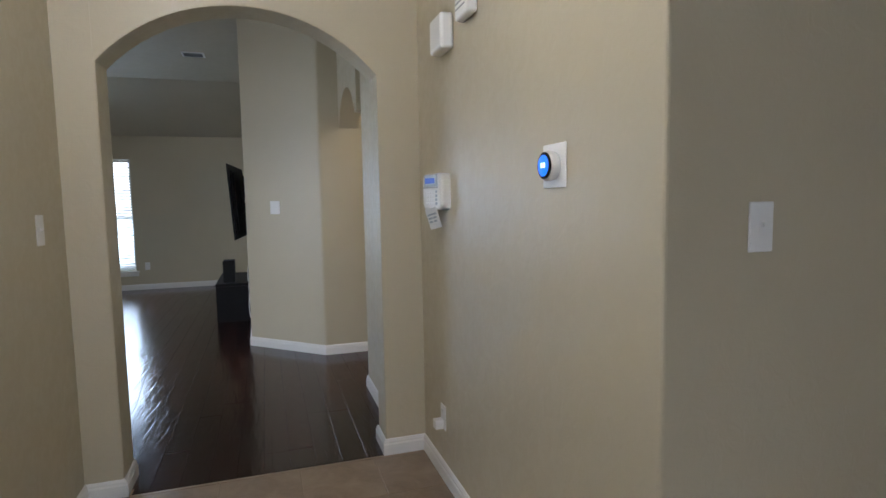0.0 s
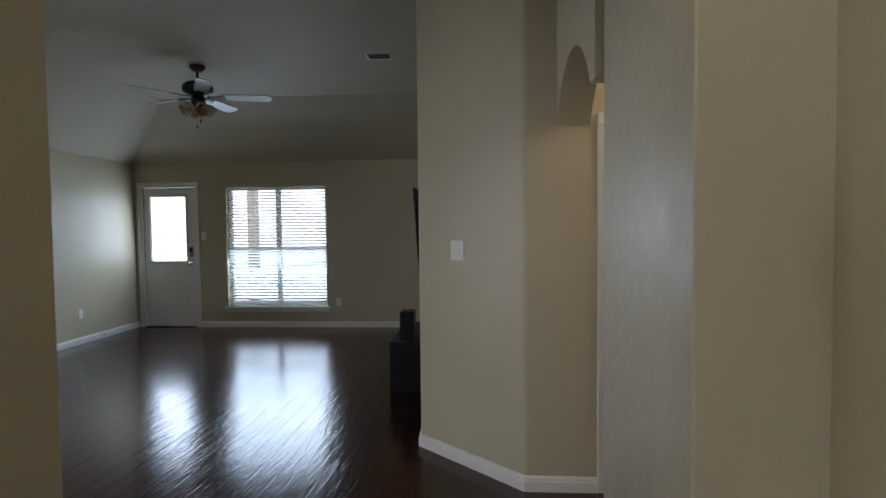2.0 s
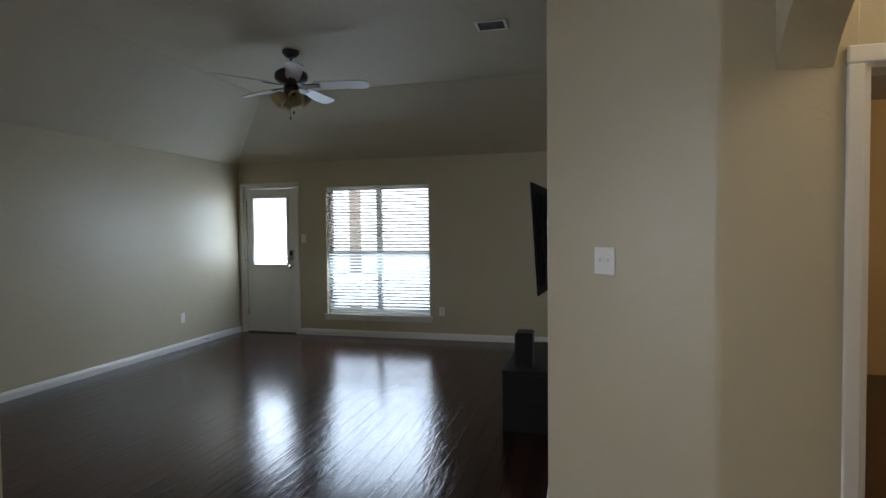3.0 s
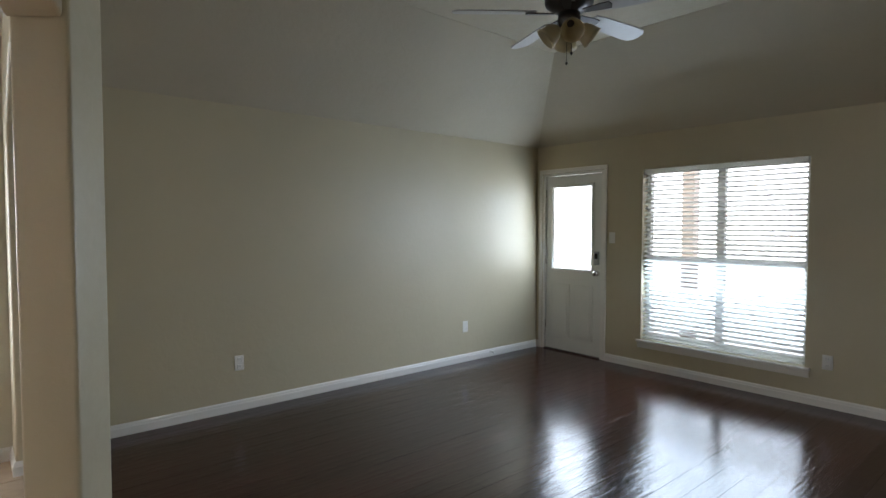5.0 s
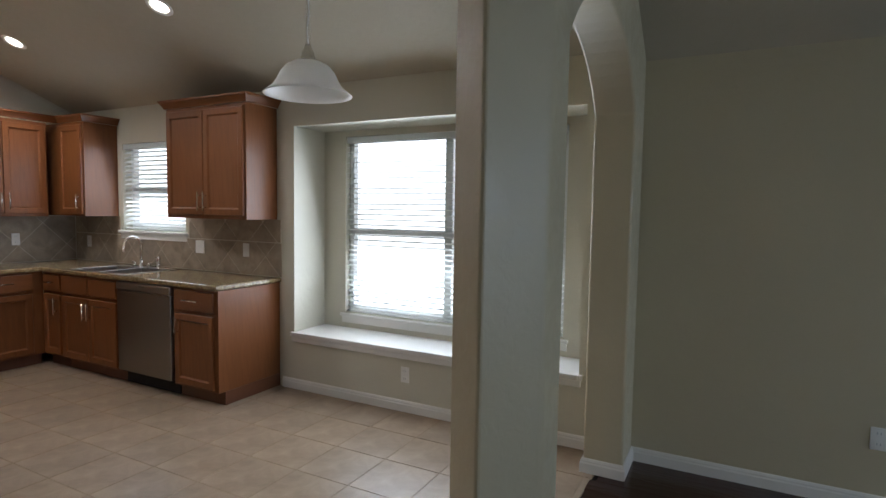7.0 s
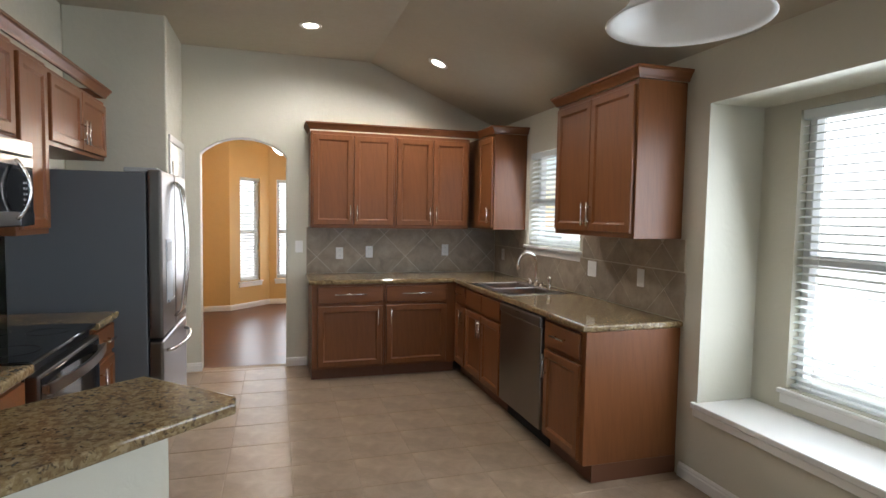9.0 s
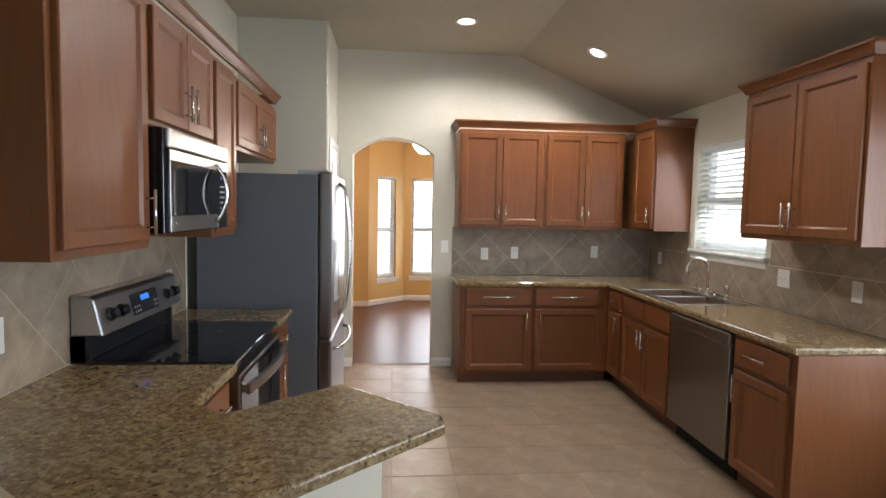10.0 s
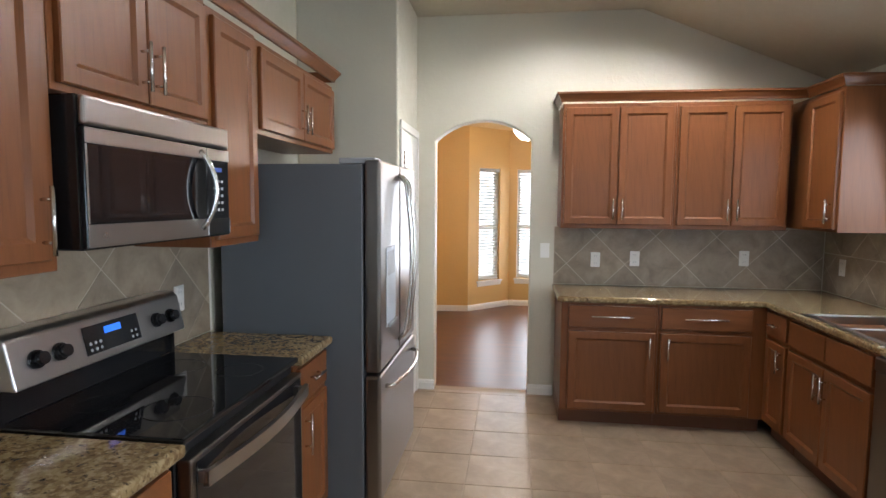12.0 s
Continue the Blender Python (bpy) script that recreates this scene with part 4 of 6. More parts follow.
# ---------------------------------------------------------------- kitchen cabinets
def shaker(t, name, x0, x1, z0, z1, wood_rail, pull=None, pull_len=0.10, flat=False):
    """A framed door or drawer front before the plane y=0, with a bar pull: pull is (x, z, upright)."""
    w_ = 0.052
    bm = B()
    if flat:
        box(bm, x0, x1, -0.02, -0.001, z0, z1, 0.004, 2)
    else:
        def ring_(m_, y_):
            return [bm.verts.new(p) for p in ((x0 + m_, y_, z0 + m_), (x1 - m_, y_, z0 + m_), (x1 - m_, y_, z1 - m_), (x0 + m_, y_, z1 - m_))]
        loops = [ring_(0, -0.001), ring_(0, -0.017), ring_(0.004, -0.021), ring_(w_ - 0.004, -0.021), ring_(w_, -0.0175), ring_(w_ + 0.009, -0.010)]
        for p, q in zip(loops, loops[1:]):
            for k in range(4):
                bm.faces.new((p[k], p[(k + 1) % 4], q[(k + 1) % 4], q[k]))
        bm.faces.new(loops[-1])
        bm.faces.new(loops[0][::-1])
    d_ = part(name, bm, wood_rail if flat else M_CABV, t)
    if pull:
        px, pz, up = pull
        bm = B()
        h_ = pull_len / 2
        a, b = ((px, -0.052, pz - h_), (px, -0.052, pz + h_)) if up else ((px - h_, -0.052, pz), (px + h_, -0.052, pz))
        cyl(bm, a, b, 0.006, seg=12)
        for s_ in (-0.62, 0.62):
            q = (px, -0.052, pz + h_ * s_) if up else (px + h_ * s_, -0.052, pz)
            cyl(bm, q, (q[0], -0.019, q[2]), 0.0045, seg=8)
        part("handle", bm, M_CHROME, d_, "brushed nickel bar handle")


def cabinet(name, at, turn, w, z0, z1, depth, fronts, label, rail, toe=False, group="", bottom=0.0):
    t = thing(name, label, "cabinet", (at[0], at[1], 0), turn, group)
    zb = 0.105 if toe else z0
    part("body", box(B(), 0.0008, w - 0.0008, 0, depth, zb, z1, 0.002, 1), M_CABV, t)
    if toe:
        part("toe_kick", box(B(), 0.0008, w - 0.0008, 0.06, depth, 0.001, 0.1045), M_TOE, t)
    for nm, a, b, c, e, pull, pl, flat in fronts:
        shaker(t, nm, a, b, c, e, rail, pull, pl, flat)
    return t


def pair(w, z0, z1, low=True, m=0.02):
    """Two doors with upright pulls near the middle."""
    zc = z0 + 0.11 if low else z1 - 0.11
    return [("door", m, w / 2 - 0.003, z0, z1, (w / 2 - 0.032, zc, True), 0.15, False), ("door", w / 2 + 0.003, w - m, z0, z1, (w / 2 + 0.032, zc, True), 0.15, False)]


UP, BA = "upper kitchen cabinets", "base kitchen cabinets"
# south wall: two upper pairs, the corner, two base units
YS = SOUTH + 0.33
UZ0, UZ1 = 1.375, 2.27
cabinet("upper_cabinet", (-2.14, YS), 180, 0.79, UZ0, UZ1, 0.328, pair(0.79, UZ0 + 0.03, UZ1 - 0.03), "cherry-stained upper cabinet with two shaker doors", M_CABX, group=UP)
cabinet("upper_cabinet", (-2.93, YS), 180, 0.76, UZ0, UZ1, 0.328, pair(0.76, UZ0 + 0.03, UZ1 - 0.03), "cherry-stained upper cabinet with two shaker doors", M_CABX, group=UP)
# west wall
XW_ = -3.79
cabinet("upper_cabinet", (XW_, SOUTH + 0.002), 90, 0.755, UZ0 + 0.01, UZ1 + 0.01, 0.328, [("door", 0.37, 0.735, UZ0 + 0.03, UZ1 - 0.02, (0.70, UZ0 + 0.14, True), 0.15, False)], "cherry-stained corner upper cabinet with one shaker door", M_CABY, group=UP)
cabinet("upper_cabinet", (XW_, 1.47), 90, 0.93, UZ0 + 0.02, UZ1 + 0.03, 0.328, pair(0.93, UZ0 + 0.05, UZ1 - 0.0), "cherry-stained upper cabinet with two shaker doors beside the window", M_CABY, group=UP)
YB = 0.10
DZ0, DZ1, RZ0, RZ1 = 0.125, 0.675, 0.705, 0.855
cabinet("base_cabinet", (-2.14, YB), 180, 0.65, 0, 0.873, YB - SOUTH - 0.002, [("drawer", 0.05, 0.63, RZ0, RZ1, (0.34, 0.785, False), 0.28, True), ("door", 0.05, 0.63, DZ0, DZ1, (0.59, 0.575, True), 0.15, False)], "cherry-stained base cabinet with one drawer and door", M_CABX, True, BA)
cabinet("base_cabinet", (-2.79, YB), 180, 0.699, 0, 0.873, YB - SOUTH - 0.002, [("drawer", 0.02, 0.60, RZ0, RZ1, (0.30, 0.785, False), 0.28, True), ("door", 0.02, 0.60, DZ0, DZ1, (0.06, 0.575, True), 0.15, False)], "cherry-stained base cabinet with one drawer and door", M_CABX, True, BA)
XB = -3.49
cabinet("base_cabinet", (XB, YB + 0.0005), 90, 0.3035, 0, 0.873, 0.628, [("drawer", 0.03, 0.29, RZ0, RZ1, (0.16, 0.785, False), 0.11, True), ("door", 0.03, 0.29, DZ0, DZ1, (0.25, 0.575, True), 0.15, False)], "narrow cherry-stained base cabinet in the corner", M_CABY, True, BA)
cabinet("sink_cabinet", (XB, YB + 0.31), 90, 0.83, 0, 0.873, 0.628, [("drawer", 0.02, 0.41, RZ0, RZ1, None, 0, True), ("drawer", 0.42, 0.81, RZ0, RZ1, None, 0, True)] + pair(0.83, DZ0, DZ1, False), "cherry-stained sink cabinet with two doors", M_CABY, True, BA)
cabinet("base_cabinet", (XB, 1.93), 90, 0.495, 0, 0.873, 0.628, [("drawer", 0.03, 0.455, RZ0, RZ1, (0.24, 0.785, False), 0.17, True), ("door", 0.03, 0.455, DZ0, DZ1, (0.07, 0.575, True), 0.15, False)], "cherry-stained end cabinet with a wood side panel", M_CABY, True, BA)
# stove wall
XE = STOVE - 0.33
cabinet("upper_cabinet", (XE, 3.298), -90, 0.598, UZ0, UZ1 + 0.04, 0.319, [("door", 0.030, 0.562, UZ0 + 0.03, UZ1 + 0.01, (0.535, UZ0 + 0.13, True), 0.17, False)], "large cherry-stained upper cabinet with one shaker door", M_CABY, group=UP)
cabinet("upper_cabinet", (XE, 2.699), -90, 0.722, 1.835, UZ1 + 0.03, 0.325, pair(0.722, 1.855, UZ1), "short cherry-stained cabinet above the microwave", M_CABY, group=UP)
cabinet("upper_cabinet", (XE, 1.975), -90, 0.405, UZ0, UZ1 + 0.02, 0.325, [("door", 0.03, 0.375, UZ0 + 0.03, UZ1 - 0.01, None, 0, False)], "narrow cherry-stained upper cabinet with one door", M_CABY, group=UP)
cabinet("upper_cabinet", (XE, 1.568), -90, 1.06, 1.86, UZ1 + 0.01, 0.325, pair(1.06, 1.885, UZ1 - 0.02), "short cherry-stained cabinet above the refrigerator", M_CABY, group=UP)
XEB = -0.905
cabinet("base_cabinet", (XEB, 1.838), -90, 0.385, 0, 0.873, 0.59, [("drawer", 0.03, 0.36, RZ0, RZ1, (0.19, 0.785, False), 0.13, True), ("door", 0.03, 0.36, DZ0, DZ1, (0.075, 0.56, True), 0.18, False)], "narrow cherry-stained base cabinet beside the refrigerator", M_CABY, True, BA)
cabinet("base_cabinet", (XEB, 3.06), -90, 0.395, 0, 0.873, 0.59, [("drawer", 0.03, 0.375, RZ0 - 0.02, RZ1, (0.20, 0.785, False), 0.16, True), ("door", 0.03, 0.375, DZ0, DZ1 - 0.02, (0.33, 0.56, True), 0.15, False)], "cherry-stained base cabinet beside the stove", M_CABY, True, BA)


def crown(name, pts, z, side):
    """Crown moulding along the cabinet tops; side 1: it leans out to the left of the way."""
    bm = B()
    prof = [(0.0, 0.0), (0.012, 0.0), (0.018, 0.016), (0.036, 0.045), (0.045, 0.052), (0.045, 0.066), (0.0, 0.066)]
    n_ = len(pts)
    rings = []
    for i in range(n_):
        p = Vector(pts[i])
        nl = []
        for a, b in ((i - 1, i), (i, i + 1)):
            if a >= 0 and b < n_:
                e = (Vector(pts[b]) - Vector(pts[a])).normalized()
                nl.append(Vector((-e.y, e.x)) * side)
        m_ = sum(nl, Vector((0, 0)))
        m_ = m_ / m_.length_squared * len(nl)
        rings.append([bm.verts.new((p.x + m_.x * u, p.y + m_.y * u, z + h_)) for u, h_ in prof])
    for a, b in zip(rings, rings[1:]):
        for k in range(len(prof)):
            bm.faces.new((a[k], b[k], b[(k + 1) % len(prof)], a[(k + 1) % len(prof)]))
    bm.faces.new(rings[0])
    bm.faces.new(rings[-1][::-1])
    structure(name, bm, M_CABX, "dark cherry-stained crown moulding on the cabinets", "trim")


crown("trim_crown_south", [(-2.138, SOUTH + 0.002), (-2.138, YS + 0.001), (XW_ + 0.001, YS + 0.001), (XW_ + 0.001, 0.267), (W + 0.002, 0.267)], UZ1 + 0.011, -1)
crown("trim_crown_west", [(W + 0.002, 1.468), (XW_ + 0.001, 1.468), (XW_ + 0.001, 2.402), (W + 0.002, 2.402)], UZ1 + 0.031, -1)
crown("trim_crown_stove", [(STOVE - 0.002, 3.300), (XE - 0.001, 3.300), (XE - 0.001, 0.506), (STOVE - 0.002, 0.506)], UZ1 + 0.041, -1)


# ---------------------------------------------------------------- worktops
def worktop(name, poly, label, z0=0.875, z1=0.915):
    bm = prism(B(), poly, z0, z1)
    es = [e for e in bm.edges if abs(e.verts[0].co.z - e.verts[1].co.z) < 1e-6]
    bmesh.ops.bevel(bm, geom=es, offset=0.012, segments=3, affect="EDGES", profile=0.5)
    ob = solid(name, bm, M_GRANITE)
    return tagged(ob, label, "worktop")


SX0, SX1, SY0, SY1 = -3.99, -3.505, 0.53, 1.27
worktop("worktop", [(-2.11, SOUTH + 0.001), (-2.11, YB + 0.03), (XB + 0.03, YB + 0.03), (XB + 0.03, SY0), (W + 0.001, SY0), (W + 0.001, SOUTH + 0.001)], "golden speckled granite worktop in the kitchen corner")
worktop("worktop", [(XB + 0.03, SY0 + 0.001), (XB + 0.03, SY1 - 0.001), (SX1, SY1 - 0.001), (SX1, SY0 + 0.001)], "narrow granite strip in front of the sink")
worktop("worktop", [(SX0, SY0 + 0.001), (SX0, SY1 - 0.001), (W + 0.001, SY1 - 0.001), (W + 0.001, SY0 + 0.001)], "narrow granite strip behind the sink")
worktop("worktop", [(XB + 0.03, SY1), (XB + 0.03, 2.44), (W + 0.001, 2.44), (W + 0.001, SY1)], "golden speckled granite worktop over the dishwasher")
worktop("worktop", [(-0.945, 1.452), (STOVE - 0.001, 1.452), (STOVE - 0.001, 1.838), (-0.945, 1.838)], "short granite worktop between stove and refrigerator")
t = thing("bar_worktop", "golden speckled granite bar top with a pointed end", "worktop", (0, 0, 0))


def bar_slab(poly):
    bm = prism(B(), poly, 0.875, 0.915)
    es = [e for e in bm.edges if abs(e.verts[0].co.z - e.verts[1].co.z) < 1e-6]
    bmesh.ops.bevel(bm, geom=es, offset=0.010, segments=3, affect="EDGES", profile=0.5)
    part("slab", bm, M_GRANITE, t)


bar_slab([(-0.945, 2.655), (STOVE - 0.001, 2.655), (STOVE - 0.001, 3.310), (-1.041, 3.906), (-1.712, 3.292), (-1.708, 3.225), (-1.378, 2.912), (-1.05, 3.19), (-0.935, 3.09)])
bar_slab([(-0.306, 3.319), (-0.297, 3.320), (-0.192, 3.192), (-0.188, 3.192), (-0.035, 3.379), (-0.10, 3.463), (-0.775, 4.175), (-1.037, 3.910)])
part("seam", prism(B(), [(-0.327, 3.309), (-0.311, 3.328), (-1.018, 3.894), (-1.033, 3.876)], 0.904, 0.9153), M_SEAM, t, "brown joint between the slabs")
bm = prism(B(), [(-1.53, 3.36), (-0.80, 4.09), (-0.72, 4.01), (-1.45, 3.28)], 0, 0.874)
structure("wall_bar", bm, M_WALL2, "white knee wall under the breakfast bar", "wall")
t = thing("bar_cabinet", "cherry-stained cabinet under the bar top", "cabinet", (0, 0, 0))
part("body", prism(B(), [(-1.44, 3.27), (-0.73, 3.99), (-0.32, 3.58), (-0.32, 3.31), (-0.90, 3.12), (-1.06, 3.24), (-1.25, 3.05)], 0.10, 0.873), M_CABV, t)
part("toe_kick", prism(B(), [(-1.40, 3.27), (-0.73, 3.95), (-0.36, 3.58), (-0.36, 3.36), (-0.90, 3.18), (-1.06, 3.30), (-1.25, 3.11)], 0.001, 0.099), M_TOE, t)

# sink and taps
t = thing("kitchen_sink", "stainless steel double-bowl sink set in granite", "sink", (0, 0, 0))
bm = B()
rim = 0.028
ym = (SY0 + SY1) / 2
for a, b, c, e in ((SX0 - 0.01, SX0 + rim + 0.05, SY0 - 0.01, SY1 + 0.01), (SX1 - rim, SX1 + 0.01, SY0 - 0.01, SY1 + 0.01), (SX0 + rim + 0.05, SX1 - rim, SY0 - 0.01, SY0 + rim), (SX0 + rim + 0.05, SX1 - rim, SY1 - rim, SY1 + 0.01), (SX0 + rim + 0.05, SX1 - rim, ym - 0.016, ym + 0.016)):
    box(bm, a, b, c, e, 0.9155, 0.9195, 0.0015, 1)
part("rim", bm, M_STEEL, t)
for c, e in ((SY0 + rim, ym - 0.016), (ym + 0.016, SY1 - rim)):
    a, b = SX0 + rim + 0.05, SX1 - rim
    bm = B()
    box(bm, a, b, c, e, 0.74, 0.744)
    box(bm, a, a + 0.004, c, e, 0.744, 0.915)
    box(bm, b - 0.004, b, c, e, 0.744, 0.915)
    box(bm, a + 0.004, b - 0.004, c, c + 0.004, 0.744, 0.915)
    box(bm, a + 0.004, b - 0.004, e - 0.004, e, 0.744, 0.915)
    bw = part("bowl", bm, M_STEEL, t)
    part("drain", lathe(B(), [(0, 0.001), (0.03, 0.001), (0.042, 0.003), (0.042, 0.0), (0, 0.0)], ((a + b) / 2, (c + e) / 2, 0.7445), 20), M_GREYPLASTIC, bw)
t = thing("kitchen_faucet", "brushed nickel gooseneck kitchen faucet", "faucet", (-3.95, 0.86, 0.9195))
part("base", lathe(B(), [(0.0, 0.0), (0.028, 0.0), (0.028, 0.01), (0.018, 0.03), (0.014, 0.06), (0, 0.06)], (0, 0, 0), 20), M_CHROME, t)
pts = [(0, 0, 0.05), (0, 0, 0.20)] + [(0.085 - 0.085 * math.cos(math.pi * k / 10), 0, 0.20 + 0.085 * math.sin(math.pi * k / 10)) for k in range(1, 10)] + [(0.17, 0, 0.185), (0.168, 0, 0.15)]
part("spout", tube(B(), pts, 0.0115, 12), M_CHROME, t)
for s_ in (-1, 1):
    bm = B()
    lathe(bm, [(0, 0), (0.022, 0), (0.02, 0.02), (0.012, 0.04), (0, 0.045)], (0, 0.10 * s_, 0), 16)
    cyl(bm, (0, 0.10 * s_, 0.04), (0.0, 0.155 * s_, 0.055), 0.006, 0.005, 10)
    part("lever", bm, M_CHROME, t)
t = thing("soap_dispenser", "brushed nickel soap dispenser beside the sink", "dispenser", (-3.95, 1.10, 0.9195))
part("body", lathe(B(), [(0, 0), (0.022, 0), (0.022, 0.008), (0.015, 0.02), (0.017, 0.08), (0.022, 0.09), (0.022, 0.105), (0, 0.11)], (0, 0, 0), 16), M_CHROME, t)

# dishwasher
t = thing("dishwasher", "stainless steel dishwasher with a bar-less front", "dishwasher", (XB - 0.005, 1.243, 0), 90)
DW = 0.683
part("body", box(B(), 0, DW, 0.012, 0.60, 0.105, 0.87), M_BLACKM, t)
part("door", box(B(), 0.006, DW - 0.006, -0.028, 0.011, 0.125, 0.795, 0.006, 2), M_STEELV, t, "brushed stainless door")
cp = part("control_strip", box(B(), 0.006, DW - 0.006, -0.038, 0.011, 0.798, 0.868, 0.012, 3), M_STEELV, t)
part("indicator", box(B(), DW / 2 - 0.03, DW / 2 + 0.03, -0.0395, -0.0382, 0.842, 0.847), M_BLACKM, cp)
part("toe_panel", box(B(), 0.006, DW - 0.006, 0.05, 0.09, 0.003, 0.104), M_BLACKM, t)

# ---------------------------------------------------------------- stove, microwave, refrigerator
SW_ = 0.80
t = thing("electric_range", "stainless and black glass electric range", "stove", (-0.905, 2.648, 0), -90)
part("body", box(B(), 0.003, SW_ - 0.003, 0.0, 0.585, 0.04, 0.90, 0.004, 1), M_BLACKM, t)
ct = part("cooktop", box(B(), 0.0, SW_, -0.03, 0.53, 0.9005, 0.921, 0.006, 2), M_DARKGLASS, t, "black glass cooktop")
for cx, cy, r_ in ((0.21, 0.12, 0.105), (0.60, 0.12, 0.085), (0.21, 0.38, 0.08), (0.60, 0.38, 0.105)):
    part("burner_ring", lathe(B(), [(r_ - 0.003, 0), (r_ - 0.003, 0.0005), (r_, 0.0005), (r_, 0)], (cx, cy, 0.9213), 40), M_RING, ct)
bm = B()
for xx in (0.0, SW_ - 0.02):
    box(bm, xx, xx + 0.02, 0.515, 0.583, 0.9215, 1.02)
box(bm, 0.0, SW_, 0.53, 0.583, 0.9215, 1.02)
part("riser", bm, M_BLACK, t)
bm = B()
pr = [(0.462, 1.022), (0.495, 1.165), (0.515, 1.18), (0.582, 1.18), (0.582, 1.022)]
a = [bm.verts.new((0.0, y, z)) for y, z in pr]
b = [bm.verts.new((SW_, y, z)) for y, z in pr]
bm.faces.new(a)
bm.faces.new(b[::-1])
for k in range(5):
    bm.faces.new((a[k], b[k], b[(k + 1) % 5], a[(k + 1) % 5]))
bmesh.ops.bevel(bm, geom=bm.edges[:], offset=0.006, segments=2, affect="EDGES", profile=0.5)
bg = part("backguard", bm, M_STEEL, t, "sloping stainless control panel")


def on_guard(u, v, out):
    """A point on the sloping face: u along, v up the face from 0 to 1, out in front of it."""
    p0, p1 = Vector((u, 0.462, 1.022)), Vector((u, 0.495, 1.165))
    n_ = Vector((0, -0.974, 0.225))
    return p0.lerp(p1, v) + n_ * out


bm = B()
q = [on_guard(u, v, o_) for o_ in (0.0005, 0.004) for u, v in ((0.27, 0.2), (0.53, 0.2), (0.53, 0.84), (0.27, 0.84))]
vs = [bm.verts.new(p) for p in q]
for f_ in ((3, 2, 1, 0), (4, 5, 6, 7), (0, 1, 5, 4), (1, 2, 6, 5), (2, 3, 7, 6), (3, 0, 4, 7)):
    bm.faces.new([vs[k] for k in f_])
pn = part("control_panel", bm, M_BLACK, bg, "black touch panel")
bm = B()
vs = [bm.verts.new(on_guard(u, v, 0.0046)) for u, v in ((0.36, 0.58), (0.44, 0.58), (0.44, 0.74), (0.36, 0.74))]
bm.faces.new(vs)
ds = solid("clock_display", bm, M_LED)
ds.parent = bg
for k in range(10):
    u = 0.29 + 0.022 * (k % 5) + (0.13 if k % 5 > 2 else 0)
    v = 0.30 if k < 5 else 0.44
    part("touch_key", cyl(B(), on_guard(u, v, 0.0046), on_guard(u, v, 0.0052), 0.006, seg=8), M_GREYPLASTIC, bg)
for u in (0.085, 0.17, 0.63, 0.715):
    bm = B()
    d0, d1, d2 = on_guard(u, 0.5, 0.001), on_guard(u, 0.5, 0.012), on_guard(u, 0.5, 0.034)
    cyl(bm, d0, d1, 0.028, 0.027, 20)
    cyl(bm, d1, d2, 0.022, 0.019, 20)
    part("knob", bm, M_BLACK, bg, "black control knob")
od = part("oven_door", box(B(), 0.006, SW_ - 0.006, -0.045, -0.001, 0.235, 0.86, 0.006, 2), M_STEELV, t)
part("oven_window", box(B(), 0.03, SW_ - 0.03, -0.049, -0.0455, 0.26, 0.845, 0.002, 1), M_DARKGLASS, od)
bm = B()
pts = [(0.03 + (SW_ - 0.06) * k / 14, -0.075 - 0.035 * math.sin(math.pi * k / 14), 0.80) for k in range(15)]
for p0, p1 in zip(pts, pts[1:]):
    v8 = [bm.verts.new((p[0], p[1] + dy, 0.80 + dz)) for p in (p0, p1) for dy, dz in ((-0.008, -0.022), (0.008, -0.022), (0.008, 0.022), (-0.008, 0.022))]
    for f_ in ((0, 1, 5, 4), (1, 2, 6, 5), (2, 3, 7, 6), (3, 0, 4, 7)):
        bm.faces.new([v8[k] for k in f_])
bmesh.ops.remove_doubles(bm, verts=bm.verts[:], dist=1e-4)
for xx in (0.035, SW_ - 0.055):
    box(bm, xx, xx + 0.02, -0.075, -0.046, 0.785, 0.815)
part("handle", bm, M_STEEL, od, "wide curved steel handle")
part("storage_drawer", box(B(), 0.006, SW_ - 0.006, -0.04, -0.001, 0.05, 0.225, 0.006, 2), M_STEELV, t)

t = thing("microwave", "stainless over-the-range microwave with black glass door", "microwave", (-0.655, 2.676, 0), -90)
MW, MZ0, MZ1 = 0.72, 1.424, 1.828
part("body", box(B(), 0, MW, -0.034, 0.335, MZ0, MZ1, 0.004, 1), M_BLACK, t)
part("vent_hood", box(B(), 0.0, MW, -0.058, -0.0345, MZ1 - 0.078, MZ1 - 0.002, 0.010, 3), M_STEEL, t, "brushed steel top strip")
DR = 0.565          # right edge of the door, beyond it lies the key panel
dr = part("door", box(B(), 0.0, DR, -0.054, -0.0345, MZ0 + 0.004, MZ1 - 0.0805, 0.004, 2), M_BLACK, t)
part("top_strip", box(B(), 0.0005, DR - 0.0005, -0.0572, -0.0545, MZ1 - 0.124, MZ1 - 0.082, 0.002, 1), M_STEEL, dr, "brushed steel strip")
part("door_glass", box(B(), 0.008, DR - 0.0005, -0.0565, -0.0545, MZ0 + 0.071, MZ1 - 0.126, 0.001, 1), M_DARKGLASS, dr)
part("side_strip", box(B(), 0.0005, 0.0075, -0.0572, -0.0545, MZ0 + 0.071, MZ1 - 0.126, 0.001, 1), M_STEEL, dr)
bs = part("bottom_strip", box(B(), 0.0005, DR - 0.0005, -0.0572, -0.0545, MZ0 + 0.008, MZ0 + 0.069, 0.002, 1), M_STEEL, dr, "brushed steel strip")
